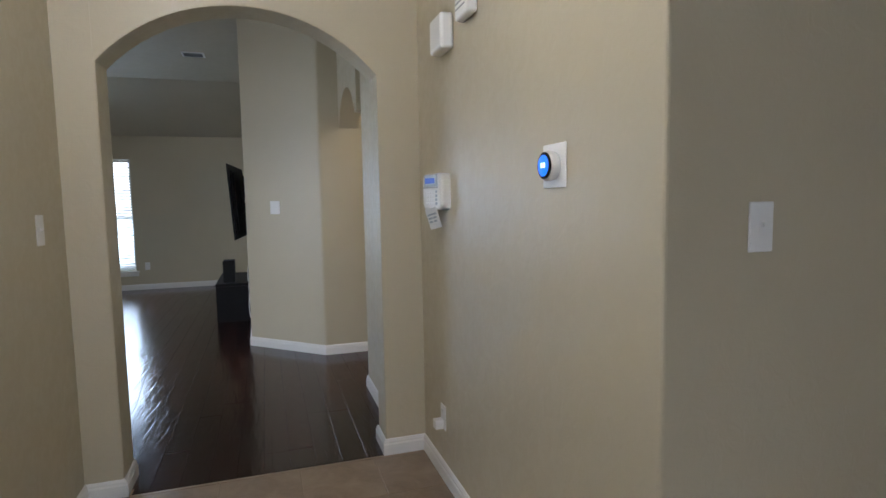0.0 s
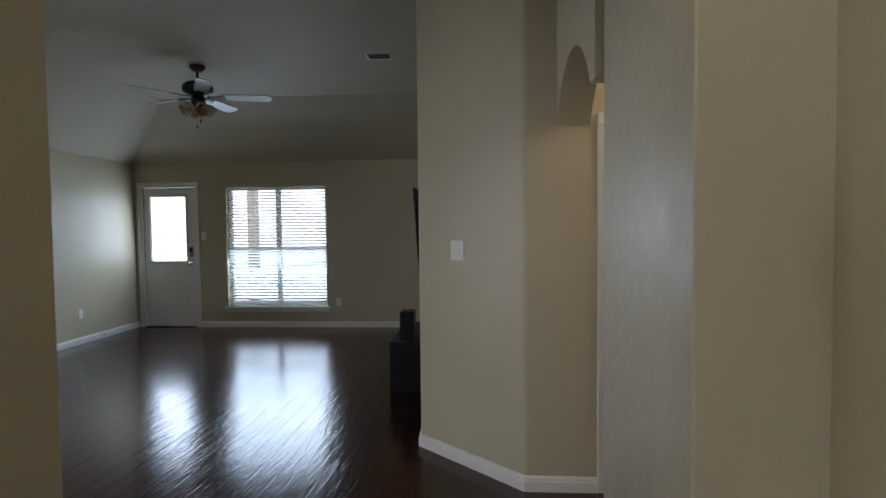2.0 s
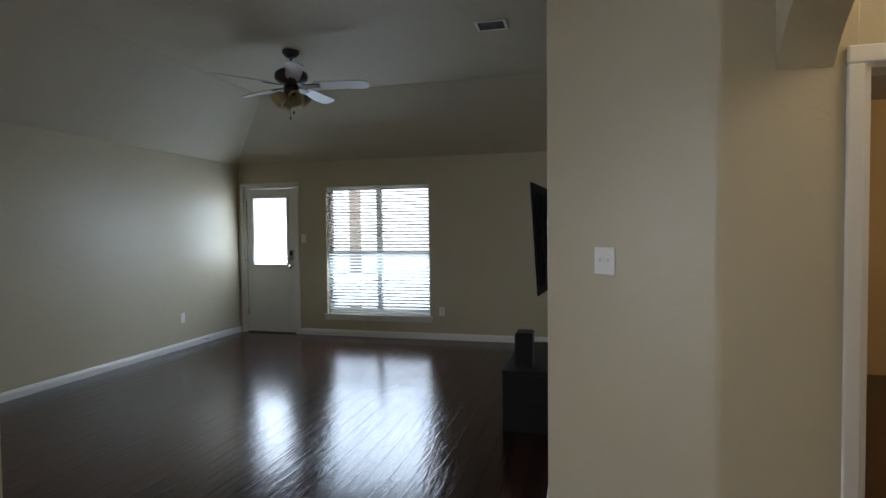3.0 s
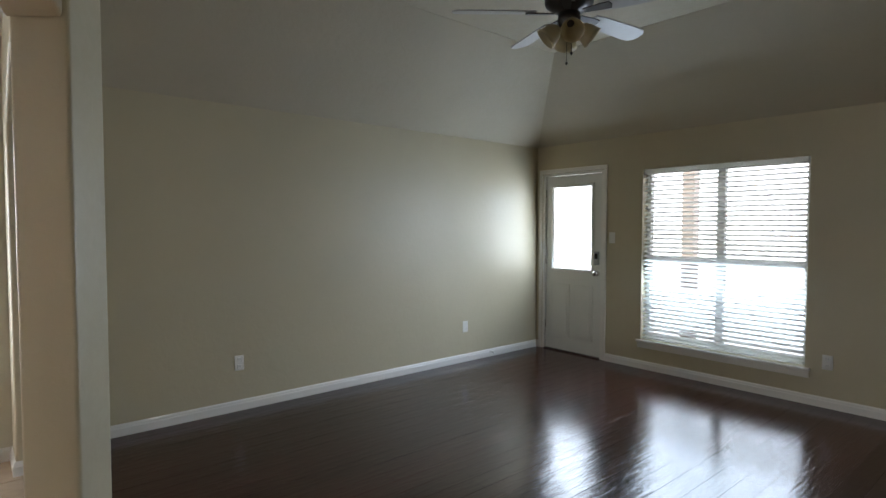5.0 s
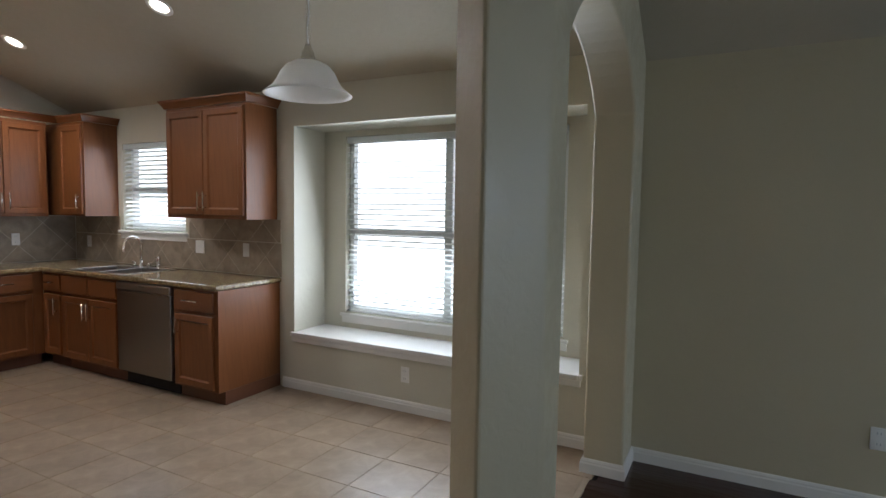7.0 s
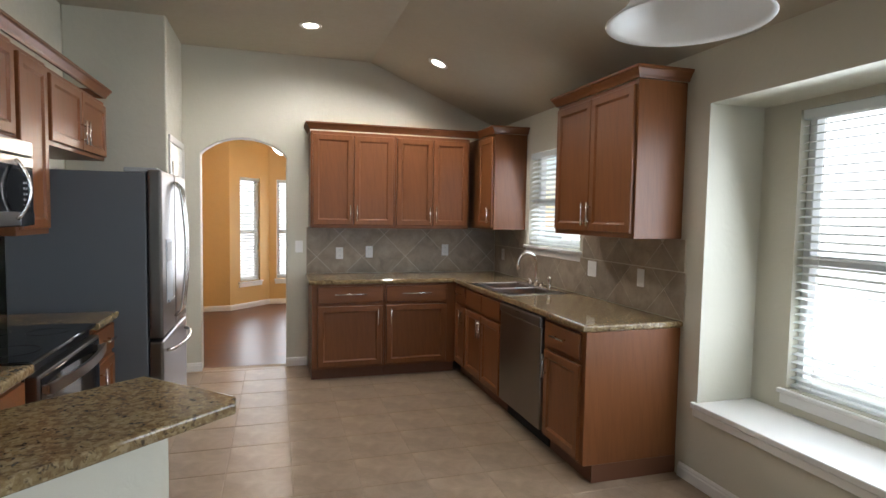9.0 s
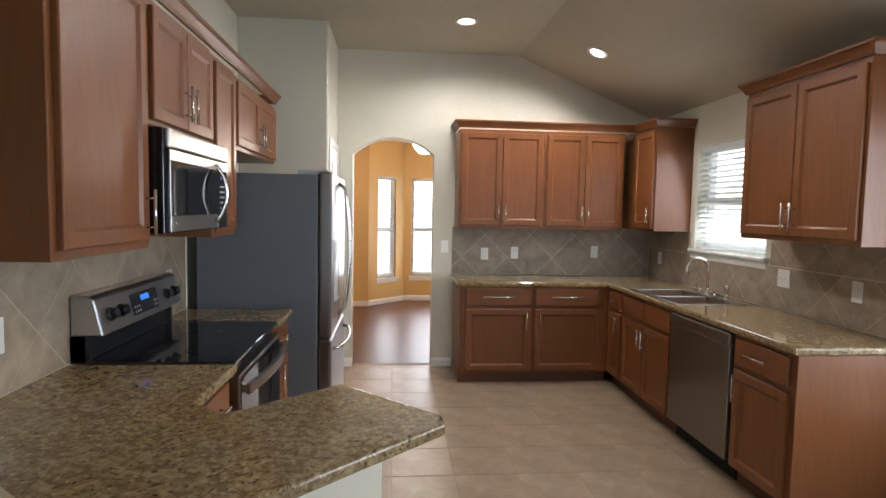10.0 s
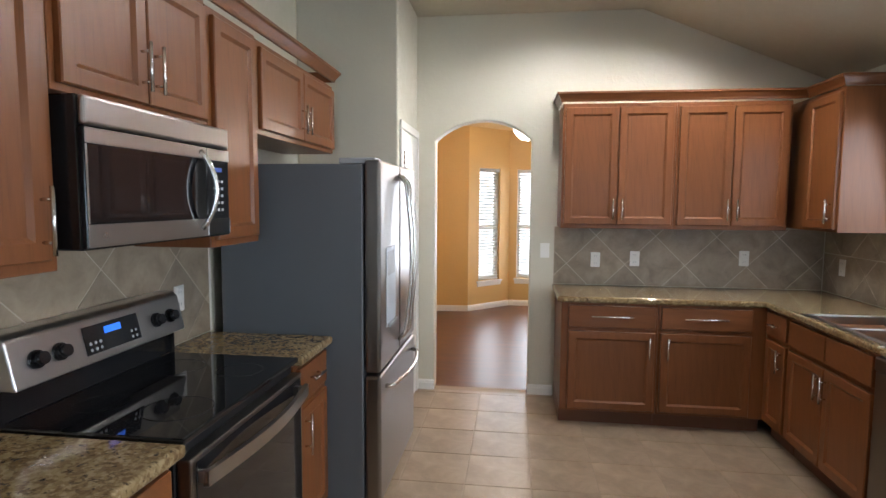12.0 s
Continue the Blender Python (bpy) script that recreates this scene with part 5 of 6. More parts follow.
part("badge", cyl(B(), (0.06, -0.0580, MZ0 + 0.038), (0.06, -0.0573, MZ0 + 0.038), 0.008, seg=16), M_CHROME, bs)
bm = B()
wx0, wx1, wz0, wz1 = 0.075, 0.43, MZ0 + 0.092, MZ1 - 0.146
for a, b, c, e in ((wx0, wx0 + 0.004, wz0, wz1), (wx1 - 0.004, wx1, wz0, wz1), (wx0, wx1, wz0 - 0.004, wz0), (wx0, wx1, wz1, wz1 + 0.004)):
    box(bm, a, b, -0.0572, -0.0566, c, e)
part("window_border", bm, M_RING, dr)
kp = part("key_panel", box(B(), DR + 0.003, MW - 0.0005, -0.054, -0.0345, MZ0 + 0.004, MZ1 - 0.0805, 0.003, 1), M_BLACK, t, "black touch key panel")
part("panel_trim", box(B(), DR + 0.003, MW - 0.001, -0.0568, -0.0545, MZ1 - 0.124, MZ1 - 0.082, 0.002, 1), M_STEEL, kp)
part("panel_foot", box(B(), DR + 0.003, MW - 0.001, -0.0568, -0.0545, MZ0 + 0.008, MZ0 + 0.069, 0.002, 1), M_DARKSTEEL, kp)
part("clock_display", box(B(), DR + 0.05, DR + 0.105, -0.0546, -0.0542, MZ1 - 0.165, MZ1 - 0.150), M_LCD, kp)
for r_ in range(5):
    for c_ in range(3):
        part("touch_key", box(B(), DR + 0.045 + 0.026 * c_, DR + 0.060 + 0.026 * c_, -0.0546, -0.0542, MZ0 + 0.095 + 0.026 * r_, MZ0 + 0.105 + 0.026 * r_), M_GREYPLASTIC, kp)
bm = B()
hz0, hz1 = MZ0 + 0.035, MZ1 - 0.098
hp = [(0.525 + 0.012 * math.sin(math.pi * k / 16), -0.058 - 0.050 * math.sin(math.pi * k / 16) ** 0.8, hz0 + (hz1 - hz0) * k / 16) for k in range(17)]
tube(bm, hp, 0.0095, 12)
part("handle", bm, M_CHROME, dr, "bowed chrome handle")
part("underside_light", box(B(), 0.2, 0.55, 0.08, 0.2, MZ0 - 0.006, MZ0 - 0.0005), M_GREYPLASTIC, t)
bm = B()
for k in range(12):
    box(bm, 0.05 + 0.052 * k, 0.088 + 0.052 * k, -0.030, -0.020, MZ1 + 0.0002, MZ1 + 0.0012)
part("top_grille", bm, M_BLACKM, t)

FW, FD = 0.91, 0.715
t = thing("refrigerator", "stainless French-door refrigerator with grey sides", "refrigerator", (-1.092, 1.435, 0), -90)
part("case", box(B(), 0.0, FW, 0.0, FD, 0.03, 1.735, 0.006, 2), M_FRIDGESIDE, t, "dark grey coated case")
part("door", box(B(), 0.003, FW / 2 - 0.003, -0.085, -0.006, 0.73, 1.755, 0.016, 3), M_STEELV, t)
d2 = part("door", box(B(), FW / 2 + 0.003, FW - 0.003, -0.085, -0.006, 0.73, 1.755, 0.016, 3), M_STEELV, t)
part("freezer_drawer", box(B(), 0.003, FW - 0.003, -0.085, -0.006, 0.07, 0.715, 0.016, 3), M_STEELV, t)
d1 = t.children[1]
dp = part("water_dispenser", box(B(), 0.12, 0.33, -0.089, -0.0855, 0.93, 1.33, 0.002, 1), M_DISP, d1, "recessed water dispenser")
part("dispenser_tray", box(B(), 0.14, 0.31, -0.105, -0.0895, 0.93, 0.95, 0.003, 1), M_GREYPLASTIC, d1)
part("dispenser_screen", box(B(), 0.14, 0.31, -0.0905, -0.0895, 1.19, 1.31), M_GREYPLASTIC, d1)
for xx in (FW / 2 - 0.045, FW / 2 + 0.045):
    part("handle", tube(B(), [(xx, -0.088, 0.80), (xx, -0.12, 0.83)] + [(xx, -0.13 - 0.03 * math.sin(math.pi * k / 10), 0.85 + 0.80 * k / 10) for k in range(11)] + [(xx, -0.12, 1.67), (xx, -0.088, 1.70)], 0.011, 10), M_CHROME, t, "long bowed chrome handle")
part("handle", tube(B(), [(0.10, -0.088, 0.64), (0.12, -0.115, 0.64)] + [(0.13 + 0.65 * k / 10, -0.125 - 0.035 * math.sin(math.pi * k / 10), 0.64) for k in range(11)] + [(0.79, -0.115, 0.64), (0.81, -0.088, 0.64)], 0.011, 10), M_CHROME, t, "bowed chrome drawer handle")
for xx in (0.02, FW - 0.12):
    part("hinge_cover", box(B(), xx, xx + 0.10, -0.06, 0.12, 1.7355, 1.765, 0.005, 1), M_GREYPLASTIC, t)
part("base_grille", box(B(), 0.02, FW - 0.02, -0.02, 0.02, 0.002, 0.029), M_BLACKM, t)


# ---------------------------------------------------------------- lamps and fan
def can(x, y, z, tilt):
    t = thing("recessed_light", "white recessed ceiling light, switched on", "ceiling light", (x, y, z), 0, "recessed kitchen lights")
    t.matrix_world = pose(x, y, z, 0, tilt, 0)
    part("trim_ring", lathe(B(), [(0.062, -0.002), (0.088, -0.002), (0.09, -0.006), (0.085, -0.010), (0.062, -0.006), (0.062, -0.002)], (0, 0, 0), 32), M_TRIM, t)
    part("bulb", lathe(B(), [(0, -0.004), (0.061, -0.004), (0.061, -0.0015), (0, -0.0015)], (0, 0, 0), 28), M_BULB, t, "glowing lamp")


for c_ in CANS:
    can(*c_)

t = thing("pendant_lamp", "white glass bell pendant lamp on a chain", "pendant lamp", (-2.99, 3.72, 2.09))
part("shade", lathe(B(), [(0.035, 0.172), (0.072, 0.168), (0.112, 0.148), (0.143, 0.112), (0.162, 0.07), (0.185, 0.036), (0.213, 0.014), (0.232, 0.0), (0.229, -0.004), (0.210, 0.008), (0.180, 0.030), (0.157, 0.066), (0.138, 0.107), (0.108, 0.143), (0.069, 0.162), (0.033, 0.166)], (0, 0, 0), 40), M_SHADE, t, "white alabaster glass shade")
part("socket", lathe(B(), [(0, 0.165), (0.034, 0.165), (0.040, 0.178), (0.036, 0.20), (0.030, 0.205), (0.032, 0.22), (0.022, 0.235), (0.014, 0.26), (0, 0.262)], (0, 0, 0), 20), M_CHROME, t)
zt = 2.88 - 2.09
nk = 24
for k in range(nk):
    z = 0.262 + (zt - 0.262) * (k + 0.5) / nk
    a = 0 if k % 2 else math.pi / 2
    ll = (zt - 0.262) / nk * 0.62
    bm = tube(B(), [(0.013 * math.cos(2 * math.pi * i / 10) * math.cos(a), 0.013 * math.cos(2 * math.pi * i / 10) * math.sin(a), z + ll * math.sin(2 * math.pi * i / 10)) for i in range(11)], 0.003, 6)
    part("chain_link", bm, M_CHROME, t)
part("cord", tube(B(), [(0.006 * math.sin(k), 0.006 * math.cos(k), 0.25 + (zt - 0.25) * k / 16) for k in range(17)], 0.0022, 6), M_CABLEW, t)
part("canopy", lathe(B(), [(0, zt + 0.02), (0.06, zt + 0.02), (0.06, zt + 0.005), (0.03, zt - 0.015), (0, zt - 0.02)], (0, 0, 0), 24), M_CHROME, t)

t = thing("ceiling_fan", "bronze ceiling fan with five pale blades and a light kit", "ceiling fan", (-1.89, 7.62, 0))
part("canopy", lathe(B(), [(0, FLAT), (0.075, FLAT), (0.075, FLAT - 0.02), (0.045, FLAT - 0.055), (0.014, FLAT - 0.065), (0, FLAT - 0.065)], (0, 0, 0), 24), M_BRASS, t)
part("downrod", cyl(B(), (0, 0, FLAT - 0.06), (0, 0, 2.85), 0.012), M_BRASS, t)
part("motor", lathe(B(), [(0, 2.865), (0.05, 2.865), (0.10, 2.852), (0.14, 2.825), (0.145, 2.79), (0.14, 2.765), (0.10, 2.735), (0.06, 2.715), (0, 2.715)], (0, 0, 0), 28), M_BRASS, t)
part("light_kit", lathe(B(), [(0, 2.715), (0.065, 2.715), (0.068, 2.67), (0.055, 2.635), (0.03, 2.61), (0, 2.605)], (0, 0, 0), 20), M_BRASS, t)
for k in range(4):
    a = math.pi / 4 + k * math.pi / 2
    c = Vector((0.062 * math.cos(a), 0.062 * math.sin(a), 2.635))
    part("glass_shade", lathe(B(), [(0.022, 0.0), (0.040, 0.014), (0.056, 0.045), (0.063, 0.08), (0.072, 0.105), (0.068, 0.103), (0.059, 0.078), (0.052, 0.045), (0.036, 0.016)], c, 20, (math.cos(a) * 0.75, math.sin(a) * 0.75, -0.66)), M_SHADE2, t, "amber glass tulip shade")
for k in range(5):
    a = radians(14 + 72 * k)
    R = Matrix.Rotation(a, 4, "Z") @ Matrix.Rotation(radians(-13), 4, "X")
    bm = B()
    out = [(0.20, -0.05), (0.30, -0.062), (0.60, -0.072), (0.66, -0.066), (0.69, -0.04), (0.70, 0.0), (0.69, 0.04), (0.66, 0.066), (0.60, 0.072), (0.30, 0.062), (0.20, 0.05)]
    prism(bm, out, -0.004, 0.004)
    bmesh.ops.transform(bm, matrix=Matrix.Translation((0, 0, 2.722)) @ R, verts=bm.verts[:])
    bl = part("blade", bm, M_BLADE, t)
    bm = B()
    prism(bm, [(0.09, -0.018), (0.20, -0.03), (0.25, -0.03), (0.26, 0.0), (0.25, 0.03), (0.20, 0.03), (0.09, 0.018)], -0.012, -0.005)
    bmesh.ops.transform(bm, matrix=Matrix.Translation((0, 0, 2.722)) @ R, verts=bm.verts[:])
    part("blade_arm", bm, M_BRASS, bl)
for xx, ln in ((0.02, 0.12), (-0.015, 0.17)):
    bm = B()
    cyl(bm, (xx, 0, 2.61), (xx, 0, 2.61 - ln), 0.0018, seg=6)
    lathe(bm, [(0, 0), (0.008, -0.008), (0.008, -0.018), (0, -0.026)], (xx, 0, 2.61 - ln), 10)
    part("pull_chain", bm, M_BRASS, t)

t = thing("ceiling_vent", "white louvred ceiling vent", "air vent", (-0.064, 7.48, FLAT + 0.003))
bm = B()
for a, b, c, e in ((-0.12, 0.12, -0.10, -0.08), (-0.12, 0.12, 0.08, 0.10), (-0.12, -0.10, -0.08, 0.08), (0.10, 0.12, -0.08, 0.08)):
    box(bm, a, b, c, e, -0.010, 0.0)
part("frame", bm, M_PLASTIC, t)
part("backing", box(B(), -0.10, 0.10, -0.08, 0.08, -0.002, -0.0005), M_BLACKM, t)
for k in range(7):
    bm = B()
    box(bm, -0.10, 0.10, -0.008, 0.008, -0.001, 0.001)
    bmesh.ops.transform(bm, matrix=Matrix.Translation((0, -0.066 + k * 0.022, -0.0095)) @ Matrix.Rotation(radians(35), 4, "X"), verts=bm.verts[:])
    part("slat", bm, M_GREYPLASTIC, t)

t = thing("dining_lamp", "frosted dining room bowl lamp on a stem, switched on", "ceiling light", (-1.93, -2.08, 2.618))
part("base", lathe(B(), [(0, 0), (0.07, 0), (0.065, -0.02), (0.012, -0.035), (0, -0.035)], (0, 0, 0), 24), M_CHROME, t)
part("stem", cyl(B(), (0, 0, -0.03), (0, 0, -0.26), 0.008, seg=10), M_CHROME, t)
part("glass_bowl", lathe(B(), [(0.0, -0.255), (0.13, -0.262), (0.15, -0.285), (0.12, -0.34), (0.07, -0.385), (0, -0.40)], (0, 0, 0), 24), M_BULB, t, "glowing frosted bowl")

# the first one, in the entry, is an unseen addition that carries the wall's light
for at_, lb in (((0.25, 1.55, 2.738), "round frosted entry ceiling lamp, unseen, added to brighten the thermostat wall"), ((2.3, 4.75, FLAT), "round frosted hallway ceiling lamp, switched on"), ((2.6, 7.0, 2.598), "round frosted bedroom ceiling lamp, switched on")):
    t = thing("ceiling_lamp", lb, "ceiling light", at_)
    part("base", lathe(B(), [(0, 0), (0.13, 0), (0.13, -0.02), (0, -0.02)], (0, 0, 0), 24), M_CHROME, t)
    part("glass_bowl", lathe(B(), [(0.12, -0.021), (0.13, -0.05), (0.10, -0.09), (0.06, -0.115), (0, -0.125)], (0, 0, 0), 24), M_BULB, t, "glowing frosted bowl")

# ---------------------------------------------------------------- television corner
t = thing("television", "large black flat television on a wall arm", "television", (0.323, 8.45, 1.335), 85.0)
t.matrix_world = pose(0.323, 8.45, 1.335, 0, 0, 85.0) @ Matrix.Rotation(radians(-3.5), 4, "X")
bm = box(B(), -0.70, 0.70, 0.012, 0.03, -0.475, 0.475, 0.006, 2)
part("screen_case", bm, M_BLACKM, t)
bm = B()
o_ = [(-0.62, -0.40), (0.62, -0.40), (0.64, -0.36), (0.58, 0.34), (0.50, 0.40), (-0.50, 0.40), (-0.58, 0.34), (-0.64, -0.36)]
slab(bm, o_, (0, 0.0115, 0), (1, 0, 0), (0, -1, 0), 0.045)
bmesh.ops.bevel(bm, geom=[e for e in bm.edges if e.verts[0].co.y < 0 and e.verts[1].co.y < 0], offset=0.03, segments=2, affect="EDGES")
part("rear_cover", bm, M_BLACKM, t, "bulging black rear cover")
part("screen", box(B(), -0.685, 0.685, 0.0302, 0.032, -0.44, 0.445), M_SCREEN, t)
bm = B()
box(bm, -0.20, 0.20, -0.048, -0.0345, -0.15, 0.15)
cyl(bm, (0, -0.045, 0), (0.0, -0.142, 0), 0.025)
part("wall_arm", bm, M_BLACKM, t)

t = thing("media_stand", "low black media stand against the wall", "stand", (0.0, 0.0, 0))
SXA, SXB, SYA, SYB = 0.08, 0.44, 6.95, 8.0
for z0_, z1_ in ((0.03, 0.06), (0.22, 0.24), (0.40, 0.43)):
    part("shelf", box(B(), SXA, SXB, SYA, SYB, z0_, z1_, 0.004, 1), M_BLACKM, t)
for yy in (SYA, (SYA + SYB) / 2 - 0.01, SYB - 0.02):
    part("upright", box(B(), SXA + 0.004, SXB, yy + 0.001, yy + 0.019, 0.0, 0.399), M_BLACKM, t)
t = thing("speaker", "small black upright speaker on the media stand", "speaker", (0.225, 7.12, 0.43))
part("cabinet", box(B(), -0.06, 0.06, -0.08, 0.08, 0.0, 0.25, 0.008, 2), M_BLACKM, t)
part("grille", box(B(), -0.066, -0.0605, -0.07, 0.07, 0.015, 0.235, 0.002, 1), M_FABRIC, t)
for k, (dx, dy) in enumerate(((0.02, 0.10), (-0.03, 0.16), (0.05, 0.05))):
    t = thing("cable", "loose cable hanging beside the media stand", "cable", (0, 0, 0))
    pts = [(0.43 + 0.006 * math.sin(i * 1.3 + k), 6.90 - 0.02 * k + 0.03 * math.sin(i * 0.9 + k * 2), 0.62 - 0.6 * i / 10 + 0.02 * math.sin(i * 2.0)) for i in range(11)]
    part("wire", tube(B(), pts, 0.004, 6), [M_CABLEW, M_BLACKM, M_PLASTIC][k], t)
t = thing("door_stop", "small spring door stop on the baseboard", "door stop", (W + 0.016, 9.22, 0.055), 0)
part("spring", cyl(B(), (0, 0, 0), (0.07, 0, 0), 0.006, 0.006, 8), M_CHROME, t)
part("tip", cyl(B(), (0.07, 0, 0), (0.085, 0, 0), 0.008, 0.008, 8), M_PLASTIC, t)

# bedroom curtain
t = thing("curtain", "long black curtain on a metal rod", "curtain", (0, 0, 0))
bm = B()
n_ = 60
top_, bot_ = [], []
for i in range(n_ + 1):
    u = i / n_
    top_.append(bm.verts.new((2.35 + 0.62 * u, 9.12 + 0.03 * math.sin(u * 40), 2.02)))
    bot_.append(bm.verts.new((2.35 + 0.84 * u, 9.12 + 0.045 * math.sin(u * 40 + 0.4), 0.55)))
for i in range(n_):
    bm.faces.new((bot_[i], bot_[i + 1], top_[i + 1], top_[i])).smooth = True
fab = part("cloth", bm, M_FABRIC, t)
fab.modifiers.new("thickness", "SOLIDIFY").thickness = 0.004
part("rod", cyl(B(), (1.5, 9.12, 2.04), (3.08, 9.12, 2.04), 0.011), M_BRASS, t)
part("finial", lathe(B(), [(0, 0), (0.012, 0), (0.026, 0.025), (0.012, 0.05), (0, 0.055)], (3.08, 9.12, 2.04), 14, (1, 0, 0)), M_BRASS, t)


# ---------------------------------------------------------------- pieces: wall tiles, floor tiles, boards
def clip(poly, x0, x1, y0, y1):
    """The polygon cut to a rectangle."""
    for axis, lim, keep in ((0, x0, 1), (0, x1, -1), (1, y0, 1), (1, y1, -1)):
        res = []
        for i in range(len(poly)):
            a, b = poly[i - 1], poly[i]
            ina, inb = (a[axis] - lim) * keep >= 0, (b[axis] - lim) * keep >= 0
            if ina != inb:
                s_ = (lim - a[axis]) / (b[axis] - a[axis])
                res.append((a[0] + (b[0] - a[0]) * s_, a[1] + (b[1] - a[1]) * s_))
            if inb:
                res.append(b)
        poly = res
        if len(poly) < 3:
            return []
    return poly


def splash(name, at, turn, length, z0, z1, shift, holes=()):
    """Diagonal wall tiles on a grout bed; local x runs along the wall, y=0 is the wall face, the room at -y."""
    t = thing(name, "grey-brown stone tiles laid diagonally behind the worktop", "backsplash", (at[0], at[1], 0), turn)
    t["kind"] = "structure"
    part("grout_bed", box(B(), 0.0, length, -0.0065, -0.0006, z0, z1), M_SPLASHGROUT, t)
    s_ = 0.318
    hd = s_ / math.sqrt(2)
    g = 0.004
    for i in range(-2, int(length / hd) + 3):
        for j in range(-2, int((z1 - z0) / hd) + 4):
            if (i + j) % 2:
                continue
            cx, cz = i * hd + shift, z0 + j * hd - 0.06
            h_ = hd - g
            poly = clip([(cx - h_, cz), (cx, cz - h_), (cx + h_, cz), (cx, cz + h_)], 0.003, length - 0.003, z0 + 0.003, z1 - 0.003)
            for hx0, hx1, hz0 in holes:
                if poly and hx0 < cx < hx1 and cz > hz0:
                    poly = clip(poly, 0, length, z0, hz0)
            if len(poly) < 3:
                continue
            area = abs(sum(poly[k - 1][0] * poly[k][1] - poly[k][0] * poly[k - 1][1] for k in range(len(poly)))) / 2
            if area < 0.0012:
                continue
            bm = B()
            slab(bm, poly, (0, -0.003, 0), (1, 0, 0), (0, -1, 0), 0.0052)
            part("tile", bm, M_SPLASH, t)
    return t


splash("backsplash_south", (-2.12, SOUTH), 180, 2.0 - 0.01, 0.9155, 1.374, 0.10)
splash("backsplash_west_a", (W, SOUTH + 0.01), 90, 2.93, 0.9155, 1.20, 0.05)
splash("backsplash_west_b", (W, SOUTH + 0.01), 90, 0.775, 1.202, 1.384, 0.05)
splash("backsplash_west_c", (W, 1.32), 90, 1.12, 1.202, 1.394, 0.02)
splash("backsplash_stove", (STOVE, 3.31), -90, 1.865, 0.9155, 1.42, 0.03)
structure("trim_backsplash_end", box(B(), STOVE - 0.012, STOVE - 0.001, 1.432, 1.444, 0.9155, 1.374), M_TRIM, "pale trim at the end of the tiles", "trim")


def tiles(floor_ob, x0, x1, y0, y1, s_, inside, m, ox, oy):
    """Square floor tiles, each an object; whole and cut ones."""
    g = 0.003
    i0, i1 = int((x0 - ox) / s_) - 1, int((x1 - ox) / s_) + 1
    j0, j1 = int((y0 - oy) / s_) - 1, int((y1 - oy) / s_) + 1
    me = bpy.data.meshes.new("tile")
    bm = box(B(), g, s_ - g, g, s_ - g, -0.004, 0.0)
    top = [e for e in bm.edges if e.verts[0].co.z > -0.001 and e.verts[1].co.z > -0.001]
    bmesh.ops.bevel(bm, geom=top, offset=0.0015, segments=1, affect="EDGES")
    bm.to_mesh(me)
    bm.free()
    me.materials.append(m)
    for i in range(i0, i1 + 1):
        for j in range(j0, j1 + 1):
            a, b = ox + i * s_, oy + j * s_
            poly = clip([(a + g, b + g), (a + s_ - g, b + g), (a + s_ - g, b + s_ - g), (a + g, b + s_ - g)], x0, x1, y0, y1)
            if len(poly) < 3 or not inside(a + s_ / 2, b + s_ / 2):
                continue
            if a > x0 and b > y0 and a + s_ < x1 and b + s_ < y1:
                piece("tile", me, floor_ob, Matrix.Translation((a, b, 0)))
            else:
                part("tile", prism(B(), poly, -0.004, 0.0), m, floor_ob)


kf, ef = bpy.data.objects["floor_kitchen"], bpy.data.objects["floor_entry"]
tiles(kf, W + 0.01, 0.0, SOUTH, 5.10, 0.366, lambda x, y: y + 0.10 < 5.05 + (x + 2.10) * (-0.842) if x > -2.10 else True, M_TILE, -3.02, 1.04)
tiles(ef, -0.17, 2.4, -1.9, ARCH - 0.006, 0.366, lambda x, y: True, M_TILE, 0.38, 2.79)

# floor boards of the living room and the hallway, running away from the entry
lf_ = bpy.data.objects["floor_living"]
BW = 0.127


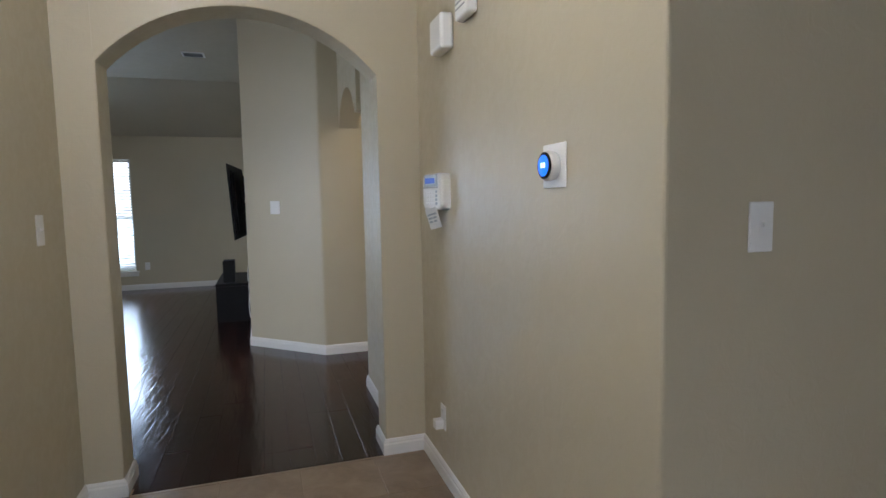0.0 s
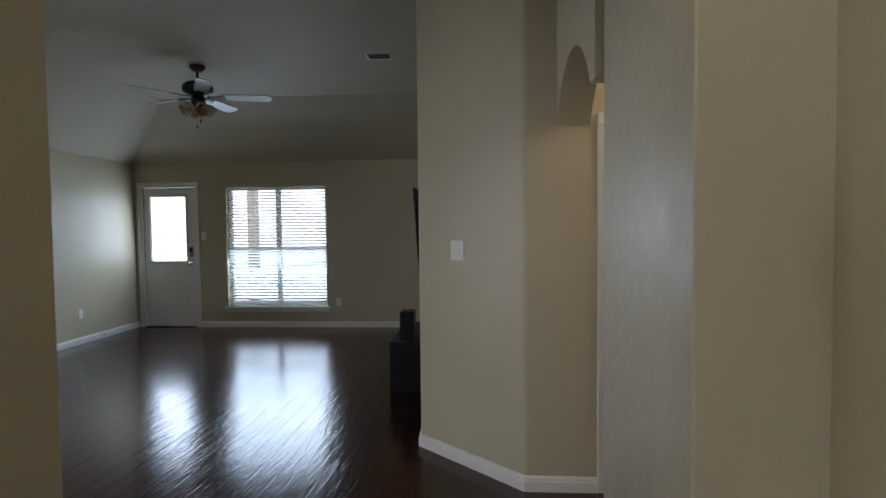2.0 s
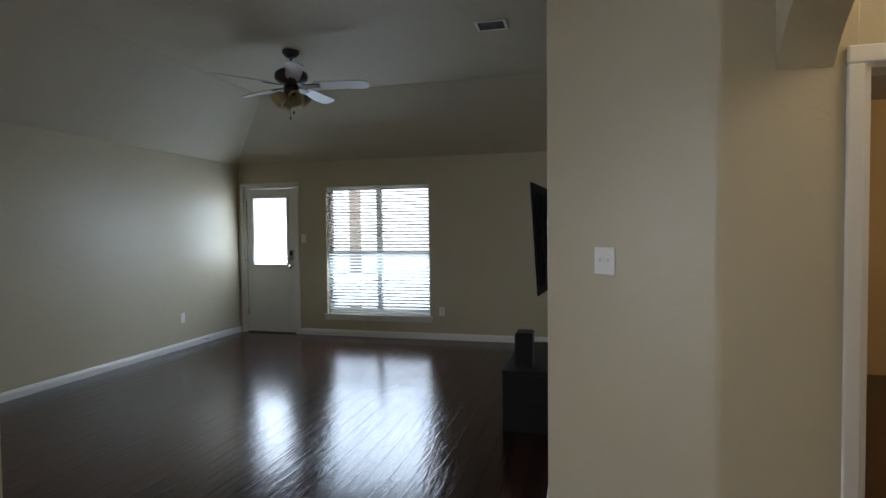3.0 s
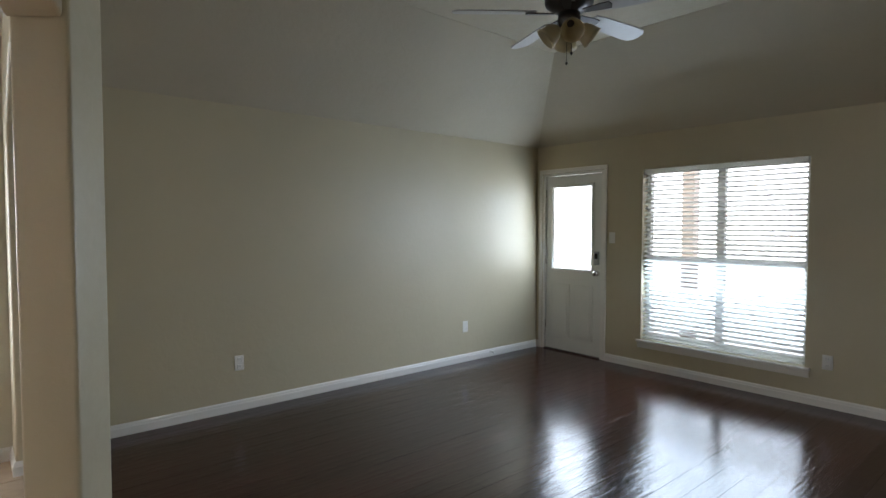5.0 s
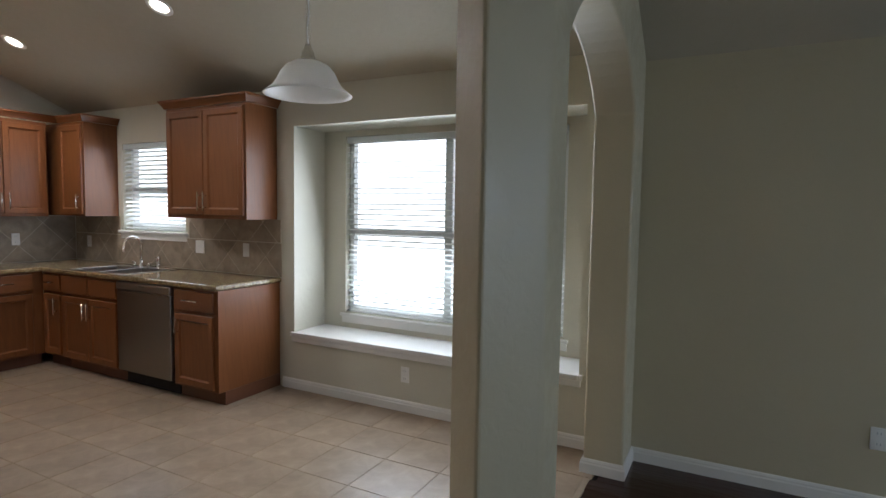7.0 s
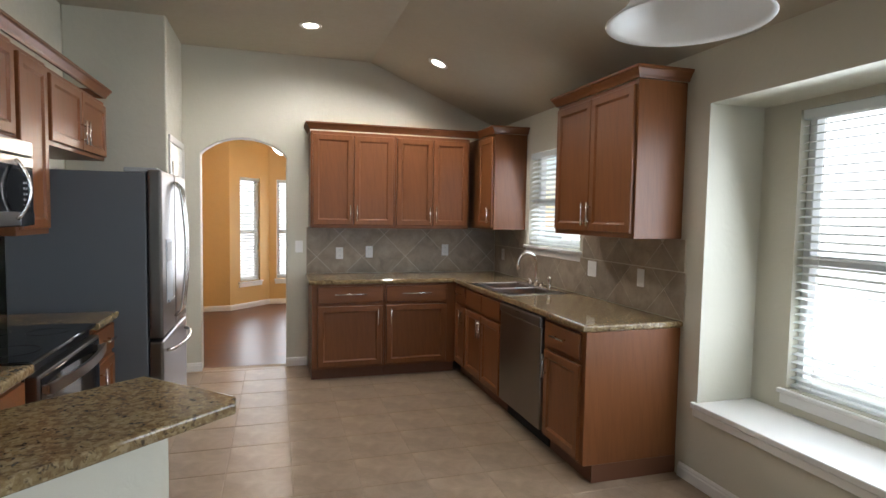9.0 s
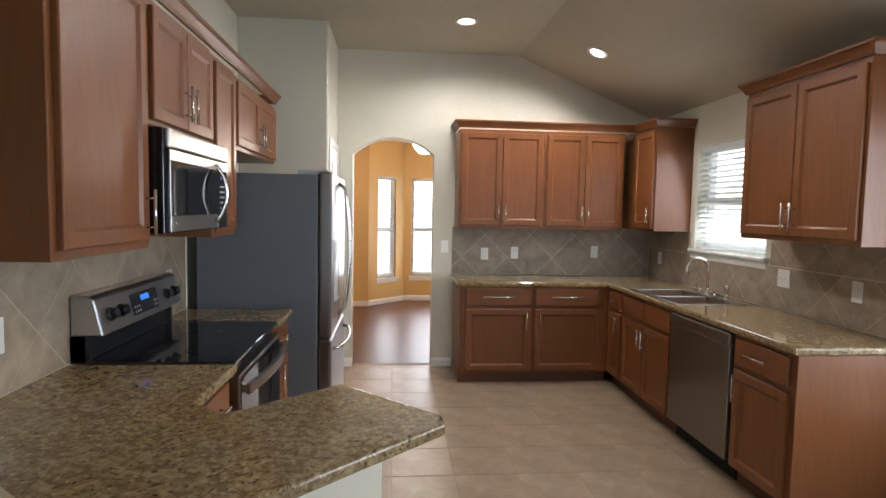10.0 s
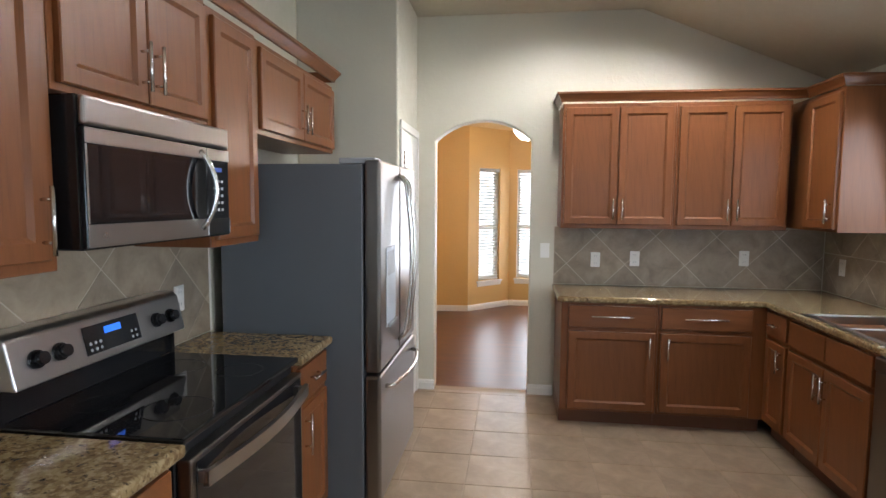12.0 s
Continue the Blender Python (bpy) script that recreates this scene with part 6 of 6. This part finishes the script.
def west_end(y):
    """Where the boards start in the west, along the edge of the tiles."""
    if y >= 5.09:
        return W + 0.002
    return min(-2.10 + (5.05 - y) / 0.842, -0.03)


rng = random.Random(7)
shared = {}
spare_v, spare_f = [], []
count = 0
k = 0
x = W
while x < 4.2:
    xa, xb = x + 0.0005, x + BW - 0.0005
    y = ARCH - rng.uniform(0.0, 1.2)
    north_end = NORTH if xb < EAST else (9.2 if x > EAST + 0.12 else 5.85)
    while y < north_end:
        ln = rng.choice((0.75, 0.95, 1.15, 1.35, 1.55))
        y0, y1 = max(y, ARCH), min(y + ln, north_end)
        while y0 < y1 and xa < west_end(y0) - 0.10:
            y0 += 0.05
        y += ln
        if y1 - y0 < 0.012:
            continue
        ln2 = round(y1 - y0 - 0.002, 2)
        if count < 300 and x < 1.2:
            if ln2 not in shared:
                me = bpy.data.meshes.new("board")
                bm = box(B(), 0, xb - xa, 0, ln2, -0.008, 0.0)
                te = [e for e in bm.edges if e.verts[0].co.z > -0.001 and e.verts[1].co.z > -0.001]
                bmesh.ops.bevel(bm, geom=te, offset=0.0006, segments=1, affect="EDGES")
                bm.to_mesh(me)
                bm.free()
                me.materials.append(M_BOARD)
                shared[ln2] = me
            piece("board", shared[ln2], lf_, Matrix.Translation((xa, y0, rng.uniform(-0.0006, -0.0003))) @ Matrix.Rotation(radians(rng.uniform(-0.22, 0.22)), 4, "Y"))
            count += 1
        else:
            n0 = len(spare_v)
            spare_v += [(xa, y0, 0), (xb, y0, 0), (xb, y1 - 0.002, 0), (xa, y1 - 0.002, 0), (xa, y0, -0.008), (xb, y0, -0.008), (xb, y1 - 0.002, -0.008), (xa, y1 - 0.002, -0.008)]
            spare_f += [tuple(n0 + q_ for q_ in f_) for f_ in ((0, 1, 2, 3), (4, 5, 1, 0), (5, 6, 2, 1), (6, 7, 3, 2), (7, 4, 0, 3))]
    x += BW
if spare_v:
    me = bpy.data.meshes.new("more_boards")
    me.from_pydata(spare_v, [], spare_f)
    me.materials.append(M_BOARD)
    ob = new("more_boards", me)
    ob.parent = lf_
    ob["kind"] = "stuff"
